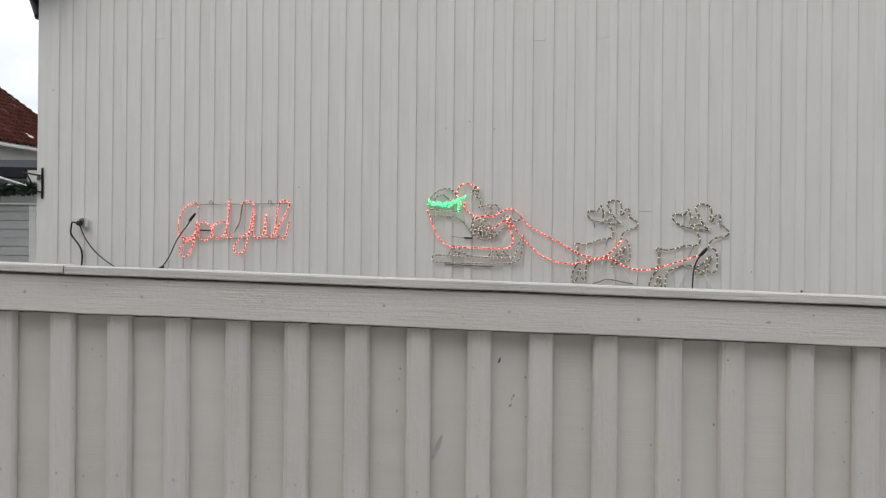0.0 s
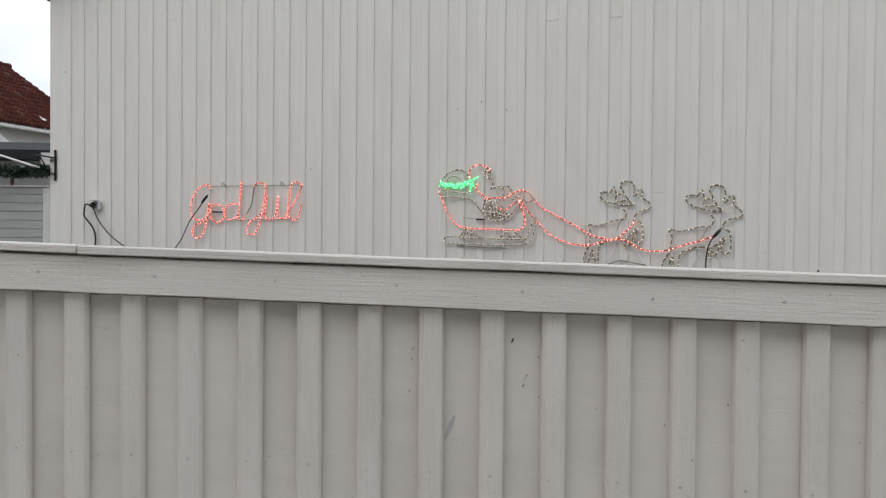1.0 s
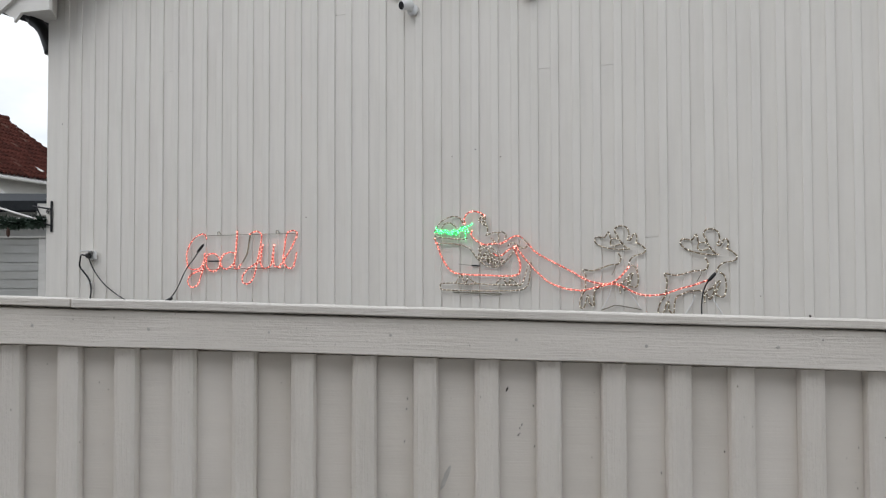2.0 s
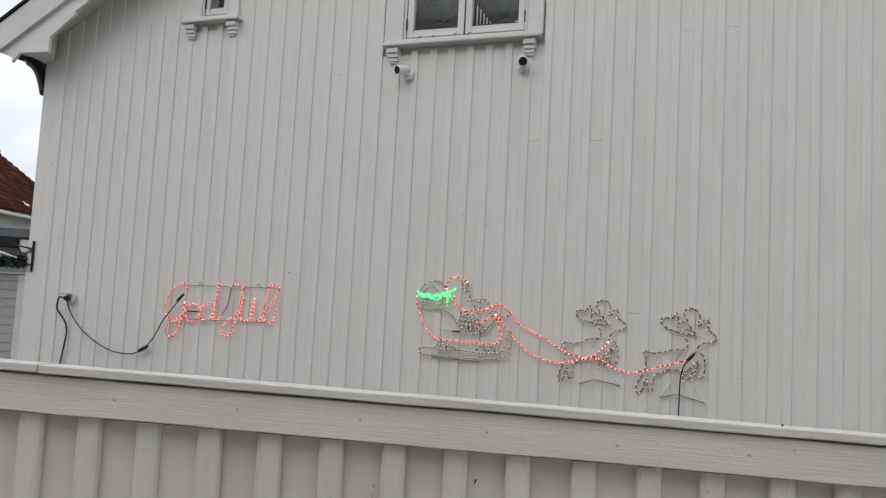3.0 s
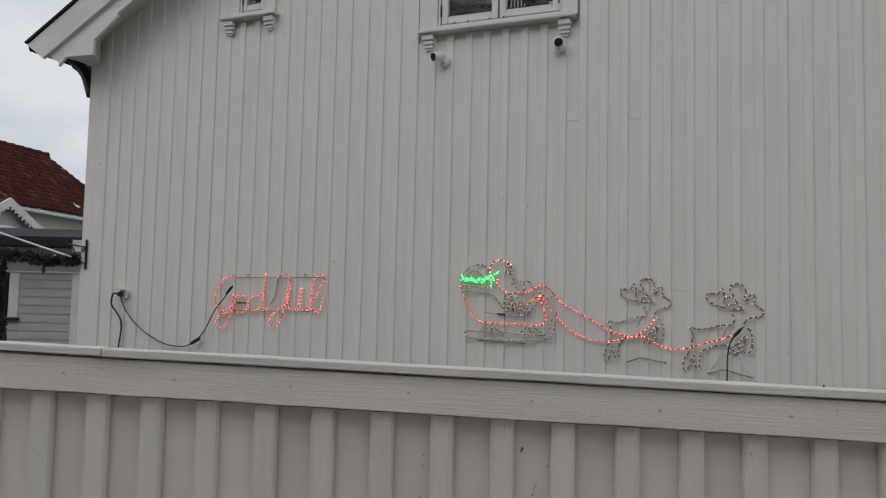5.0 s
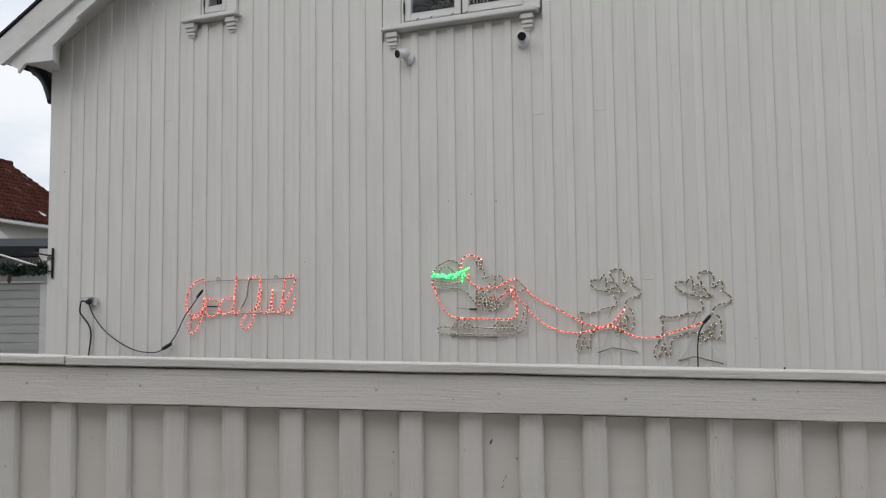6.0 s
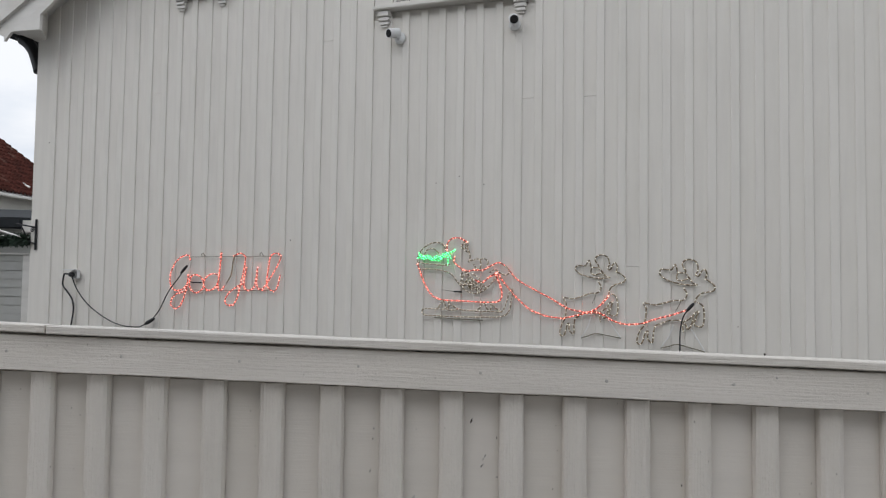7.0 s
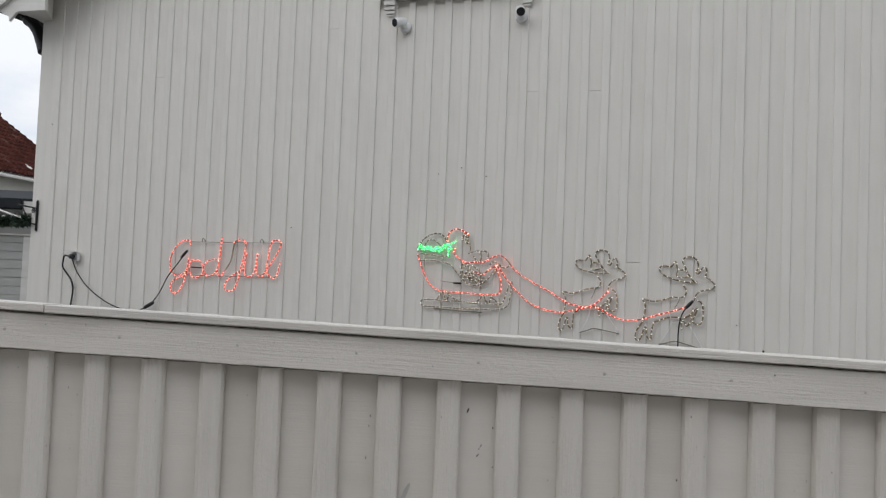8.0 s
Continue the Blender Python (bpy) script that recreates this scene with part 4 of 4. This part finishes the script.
def build_cover():
    """A draped cover over garden furniture."""
    bm = bmesh.new()
    n, m = 60, 64
    rows = []
    for i in range(n + 1):
        row = []
        a = i / n * math.tau
        for j in range(m + 1):
            h = j / m
            flat = max(0.0, (h - 0.72) / 0.28)
            c, s = math.cos(a), math.sin(a)
            q = (abs(c) ** 4 + abs(s) ** 4) ** -0.25
            r = (1 - 0.06 * math.exp(-((h - 0.69) / 0.022) ** 2)) * (1 - flat) ** 0.9 * (1.0 + 0.05 * math.sin(9 * a + 3 * h) * (1 - h))
            fold = 0.065 * noise.noise(Vector((c * 3, s * 3, h * 5))) + 0.022 * noise.noise(Vector((c * 13, s * 13, h * 3)))
            x, y = c * q * (0.72 * r + fold), s * q * (0.5 * r + fold)
            z = 1.68 * min(1, h / 0.74) + 0.16 * math.sin(flat * 1.5) + fold * 1.4
            row.append(bm.verts.new((x, y, max(0.01, z))))
        rows.append(row)
    for a, b in zip(rows, rows[1:]):
        for j in range(m):
            bm.faces.new((a[j], b[j], b[j + 1], a[j + 1]))
    bmesh.ops.remove_doubles(bm, verts=bm.verts[:], dist=0.001)
    bmesh.ops.recalc_face_normals(bm, faces=bm.faces[:])
    ob = part("furniture_cover", bm, TARP, None, at=BACK @ pose(-5.98, 11.2, 0), smooth=True)
    tagged(ob, "olive green tarpaulin draped over stacked garden furniture", "cover")


build_cover()


def build_branches():
    """Loose fir branches heaped on the cover."""
    base = BACK @ pose(-5.13, 10.75, 1.52)
    t = thing("fir_branches", base, "dark green fir branches lying on the tarpaulin", "branches")
    for k, ends in enumerate((((-0.16, 0.05, 0.20), (0.06, 0.0, 0.14), (0.22, -0.1, 0.02)), ((-0.04, -0.05, 0.14), (0.12, -0.1, 0.06), (0.24, -0.15, -0.12)), ((-0.02, 0.0, 0.10), (0.10, -0.1, 0.0), (0.24, -0.12, -0.06)))):
        path = smooth_path(ends, 0.03)
        b = part("branch", tube(path, 0.008, 6), CONE, t)
        tagged(link("needles", pine_sprigs(path, 0.065, 420, 20 + k), GARLAND, b), kind="stuff")


build_branches()

# ---- neighbour's tiled house beyond ----
HOUSE2 = BACK @ pose(-12.78, 30, 0, 0, 0, -18)   # local x: down the near slope, local y: along the ridge


def build_neighbour():
    t = thing("neighbour_house", HOUSE2 @ pose(0, 0, -0.12), "cream house with weathered brown-red tiled roof", "house", kind="structure")
    ridge, eave, w, length = 6.98, 4.56, 3.66, 13.0
    part("wall", box(-w + 0.45, w - 0.45, -length, -0.4, 0, 4.72), PLASTER, t)
    part("gable", extrude_poly([(-w + 0.45, 4.72), (w - 0.45, 4.72), (0, ridge - 0.2)], 1, -0.7, -0.42), PLASTER, t)
    slope = math.hypot(w, ridge - eave)
    rows_n, cols_n = 15, 80
    for side in (1, -1):
        verts, faces = [], []
        for r in range(rows_n):
            for c in range(cols_n):
                i = len(verts)
                y0 = -length + length * c / cols_n
                wd = length / cols_n
                for lift, along in ((0.05, r + 1.08), (0.0, r)):
                    for f, h in ((0, 0.0), (0.3, 0.06), (0.62, 0.045), (0.8, -0.01), (1.0, 0.0)):
                        d = min(1.0, along / rows_n)
                        verts.append((side * (w * d + 0.3 * (lift + h)), y0 + wd * f, ridge - (ridge - eave) * d + 0.84 * (lift + h) + 0.02))
                for k in range(4):
                    faces.append((i + k, i + k + 1, i + k + 6, i + k + 5))
                b = len(verts)
                verts += [tuple(np.array(verts[i + k]) - (0, 0, 0.05)) for k in range(5)]
                for k in range(4):
                    faces.append((i + k, b + k, b + k + 1, i + k + 1))
        me = bpy.data.meshes.new("tiles")
        me.from_pydata(verts, [], faces)
        roof = link("roof", me, TILES, t)
        roof["kind"] = "stuff"
        part("roof_deck", extrude_poly([(0, ridge - 0.02), (side * w, eave - 0.02), (side * w, eave - 0.10), (0, ridge - 0.10)], 1, -length, -0.02), TRIM, t)
        part("eave_board", box(min(side * (w - 0.10), side * (w + 0.02)), max(side * (w - 0.10), side * (w + 0.02)), -length, 0.0, eave - 0.11, eave - 0.06, 0.01), PLASTER, t)
    caps = bmesh.new()
    for k in range(34):
        tube([Vector((0, -length + k * 0.385, ridge + 0.03)), Vector((0, -length + k * 0.385 + 0.40, ridge + 0.045))], lambda s: 0.10 + 0.015 * s, 8, caps)
    part("ridge_tiles", caps, TILES, t)
    part("chimney", box(-0.3, 0.3, -4.63, -4.10, ridge - 0.5, ridge + 0.62, 0.02), IRON, t)
    part("chimney_cap", box(-0.36, 0.36, -4.70, -4.03, ridge + 0.62, ridge + 0.84, 0.02), IRON, t)
    lite = part("roof_window", box(-0.02, 0.02, -0.08, 0.08, -0.13, 0.13, 0.01), TRIM, t, at=pose(3.22, -2.25, 4.93, 0, math.degrees(math.atan2(ridge - eave, w)) - 90, 0))
    # porch gable before the long side
    p = thing("porch", BACK @ pose(-8.97, 19.33, 0, 0, 0, -22), "white porch gable with fretwork and red sheet roof", "porch", kind="structure")
    top, half, drop = 3.985, 2.3, 1.40
    for s in (1, -1):
        part("roof", extrude_poly([(0, top + 0.05), (s * half, top - drop + 0.05), (s * half, top - drop), (0, top)], 0, -2.6, 0.02), RED_METAL, p)
        part("bargeboard", extrude_poly([(0, top + 0.07), (s * half, top - drop + 0.07), (s * half, top - drop - 0.12), (0, top - 0.12)], 0, 0.03, 0.09), TRIM, p)
        for k in range(22):
            f = (k + 0.5) / 22
            y = s * half * f
            zz = top - drop * f - 0.12
            part("fret", box(0.045, 0.075, y - 0.028, y + 0.028, zz - 0.05, zz + 0.01, 0.004), TRIM, p)
        part("post", box(-0.06, 0.06, s * 1.9 - 0.06, s * 1.9 + 0.06, 0, top - drop * 1.9 / half - 0.03, 0.01), TRIM, p)
    part("gable", extrude_poly([(-1.98, top - 1.25), (1.98, top - 1.25), (0, top - 0.06)], 0, -0.16, -0.10), SIDING_SHADED, p)
    arch = [(0.0, 0.72 * math.cos(a), top - 1.0 + 0.42 * math.sin(a)) for a in [math.pi * k / 12 for k in range(13)]]
    part("arch", tube(smooth_path(arch, 0.05), 0.045, 8), TRIM, p)
    part("arch", tube(smooth_path([(0, y * 0.6, top - 0.98 + (z - top + 1.0) * 0.55) for _, y, z in arch], 0.05), 0.03, 8), TRIM, p)


build_neighbour()

# ---- gable cladding: boards and battens ----
PITCH_X, FIRST = 0.1461, -2.327
JOINTS = {34: (1.851,), 32: (3.028,), 29: (3.043,), 38: (3.773,), 36: (3.768,), 18: (3.60,), 21: (3.72,), 7: (3.3,)}


def spans_for(x0, x1, lower):
    """Vertical runs of a board that spans x0 to x1, broken at the windows."""
    for a, b, c, d in TRIMMED:
        if x1 > a + 0.03 and x0 < b - 0.03:
            return [(0.25, c - lower), (d, None)]
    return [(0.25, None)]


def clad(name, x0, x1, y0, y1, mat, lower, cuts=(), ease=0.003):
    for lo, hi in spans_for(x0, x1, lower):
        levels = [lo] + [z for z in cuts if z > lo and (hi is None or z < hi)] + [hi]
        for a, b in zip(levels, levels[1:]):
            a = a + (0.0022 if a in cuts else 0)
            if b is None:
                me = strip(x0, x1, y0, y1, a, soffit_z(x0) + 0.015, soffit_z(x1) + 0.015, ease)
            else:
                me = strip(x0, x1, y0, y1, a, b, b, ease)
            link(name, me, mat, house)


def build_cladding():
    rng = random.Random(11)
    for k in range(-1, 58):
        xr = FIRST + PITCH_X * k
        jig = rng.uniform(-0.003, 0.003)
        left = X_LEFT if k < 0 else xr - 0.028
        right = min(X_RIGHT, xr + PITCH_X - 0.028)
        clad("board", left, right - 0.002, 0.0, 0.021, WALL, 0.030, JOINTS.get(k, ()))
        if k >= 0:
            clad("batten", xr - 0.058 + jig, xr + jig, -rng.uniform(0.0105, 0.0130), -0.0005, BATTEN, 0.0, (), 0.0068)


build_cladding()

# ---- fence along the street ----
SLOPE = 0.026
FENCE = pose(3.0, -4.31, 0, 0, 0, 16.93)
RIGHT_EDGES = [-0.957, -0.836, -0.720, -0.602, -0.480, -0.361, -0.243, -0.121, -0.004, 0.115, 0.238, 0.361, 0.478, 0.605]


def build_fence():
    rng = random.Random(5)
    t = thing("fence", FENCE, "painted greige board-and-batten fence with weathered cap", "fence", kind="structure")
    tilt = Matrix.Rotation(math.atan(SLOPE), 4, "Y")
    edges = [RIGHT_EDGES[0] - 0.12 * k for k in range(26, 0, -1)] + RIGHT_EDGES + [RIGHT_EDGES[-1] + 0.12 * k for k in range(1, 26)]
    batten = strip(-0.0485, 0.0, 0.0, 0.0215, 0.05, 1.4354, 1.4354, 0.0105)
    board = strip(-0.008, 0.098, 0.0225, 0.040, 0.06, 1.4312, 1.4312, 0.002)
    for k, e in enumerate(edges):
        dz = -SLOPE * e
        if k == 0:
            batten.materials.append(FENCE_V), board.materials.append(FENCE_BOARD)
        link("batten", batten, FENCE_V, t, at=pose(e, 0, dz, rng.uniform(-0.06, 0.06), rng.uniform(-0.08, 0.08), 0))
        link("board", board, FENCE_BOARD, t, at=pose(e, rng.uniform(0, 0.002), dz, 0, 0, 0))
        link("nail", nail_mesh(), NAIL, t, at=pose(e - 0.026 + rng.uniform(-0.006, 0.006), 0.0, 1.118 + dz + rng.uniform(-0.004, 0.004), 90, 0, 0))
        if k % 2 == 0:
            link("nail", nail_mesh(), NAIL, t, at=pose(e + 0.034, -0.0185, 1.474 + dz + rng.uniform(-0.004, 0.004), 90, 0, 0))
    joint = -0.879
    for a, b, lift in ((-4.2, joint - 0.002, 0.001), (joint + 0.002, 4.0, 0.0)):
        part("cap_board", worn_bar(a, b, -0.030, 0.045, 1.5140 + lift, 1.5303 + lift, 0.002, 0.03), CAP, t, at=tilt)
    part("rail", worn_bar(-4.2, 4.0, -0.019, -0.0005, 1.438, 1.5100, 0.0015, 0.03), FENCE_H, t, at=tilt)
    part("rail", box(-4.2, 4.0, 0.001, 0.040, 1.446, 1.5135, 0.002), FENCE_H, t, at=tilt)
    part("rail", box(-4.2, 4.0, 0.047, 0.075, 1.40, 1.47, 0.003), FENCE_H, t, at=tilt)
    part("rail", box(-4.2, 4.0, 0.047, 0.075, 0.30, 0.37, 0.003), FENCE_H, t, at=tilt)
    for x in (-3.6, -1.8, 0.0, 1.8, 3.6):
        part("post", box(x - 0.045, x + 0.045, 0.076, 0.166, 0.0, 1.45 - SLOPE * x, 0.004), FENCE_V, t)
    chips = [(0.012, 0.0222, 1.377, 0.0026, 0.009, 20), (0.040, 0.0222, 1.309, 0.0016, 0.005, 20), (0.036, 0.0222, 1.302, 0.0014, 0.003, 0), (0.033, 0.0222, 1.289, 0.002, 0.004, 30), (0.036, 0.0222, 1.292, 0.0014, 0.002, 0),
             (0.062, 0.0222, 1.345, 0.0016, 0.004, 0), (0.064, 0.0222, 1.268, 0.0016, 0.003, 0), (-0.182, 0.0222, 1.357, 0.0016, 0.004, 0), (-0.184, 0.0222, 1.337, 0.0016, 0.003, 0), (-0.188, 0.0222, 1.274, 0.0013, 0.006, 15),
             (0.566, -0.0305, 1.521, 0.0035, 0.004, 0), (0.592, -0.0188, 1.476, 0.0022, 0.004, 0), (0.422, 0.0222, 1.262, 0.002, 0.004, 0), (0.300, -0.0004, 1.225, 0.0015, 0.004, 0), (0.508, -0.0188, 1.462, 0.003, 0.0012, 0)]
    for x, y, z, rx, rz, turn in chips:
        bm = bmesh.new()
        bmesh.ops.create_icosphere(bm, subdivisions=2, radius=1.0)
        for v in bm.verts:
            v.co *= 1 + 0.35 * noise.noise(v.co * 1.7 + Vector((x * 50, z * 40, 0)))
            v.co = Vector((v.co.x * rx * 0.6, v.co.y * 0.0005, v.co.z * rz * 0.6))
        part("paint_chip", bm, CHIP, t, at=pose(x, y, z, 0, turn, 0))
    bm = bmesh.new()
    bmesh.ops.create_icosphere(bm, subdivisions=3, radius=1.0)
    for v in bm.verts:
        v.co = Vector((v.co.x * 0.0035 * (1 + noise.noise(v.co * 3)), v.co.y * 0.0005, v.co.z * 0.026))
    part("scuff", bm, SCUFF, t, at=pose(-0.108, 0.0221, 1.205, 0, 22, 0))


NAILS = []


def nail_mesh():
    if not NAILS:
        bm = lathe([(0.0034, 0.0), (0.0034, 0.0005), (0.0022, 0.0011), (0.0006, 0.0012)], 8)
        me = bpy.data.meshes.new("nail")
        bm.to_mesh(me)
        bm.free()
        me.materials.append(NAIL)
        NAILS.append(me)
    return NAILS[0]


def worn_bar(x0, x1, y0, y1, z0, z1, ease, step):
    """A long bar with eased, slightly wavering edges."""
    prof = [(y0, z0 + ease), (y0 + ease, z0), (y1 - ease, z0), (y1, z0 + ease), (y1, z1 - ease), (y1 - ease, z1), (y0 + ease, z1), (y0, z1 - ease)]
    n = max(2, round((x1 - x0) / step))
    verts, faces, m = [], [], len(prof)
    for i in range(n + 1):
        x = x0 + (x1 - x0) * i / n
        for k, (y, z) in enumerate(prof):
            w = noise.noise(Vector((x * 9, y * 60, z * 60))) * 0.0010 + noise.noise(Vector((x * 2.2, y * 9, z * 9))) * 0.0012
            verts.append((x, y + w * 0.6, z + w))
    for i in range(n):
        for k in range(m):
            a, b = i * m + k, i * m + (k + 1) % m
            faces.append((a, a + m, b + m, b))
    faces += [tuple(range(m)), tuple(range((n + 1) * m - 1, n * m - 1, -1))]
    me = bpy.data.meshes.new("bar")
    me.from_pydata(verts, [], faces)
    bm = bmesh.new()
    bm.from_mesh(me)
    bpy.data.meshes.remove(me)
    bmesh.ops.recalc_face_normals(bm, faces=bm.faces[:])
    return bm


build_fence()

for nail_x, nail_z in ((1.264, 2.462), (1.446, 2.503), (1.63, 2.442), (-2.395, 2.94), (0.056, 2.055), (3.352, 1.466)):
    part("nail", lathe([(0.0038, 0.0), (0.0038, 0.006), (0.003, 0.009), (0.001, 0.010)], 8), RUST, house, at=pose(nail_x, -0.011 if (FIRST - nail_x) % PITCH_X < 0.058 else -0.002, nail_z, 90, 0, 0))
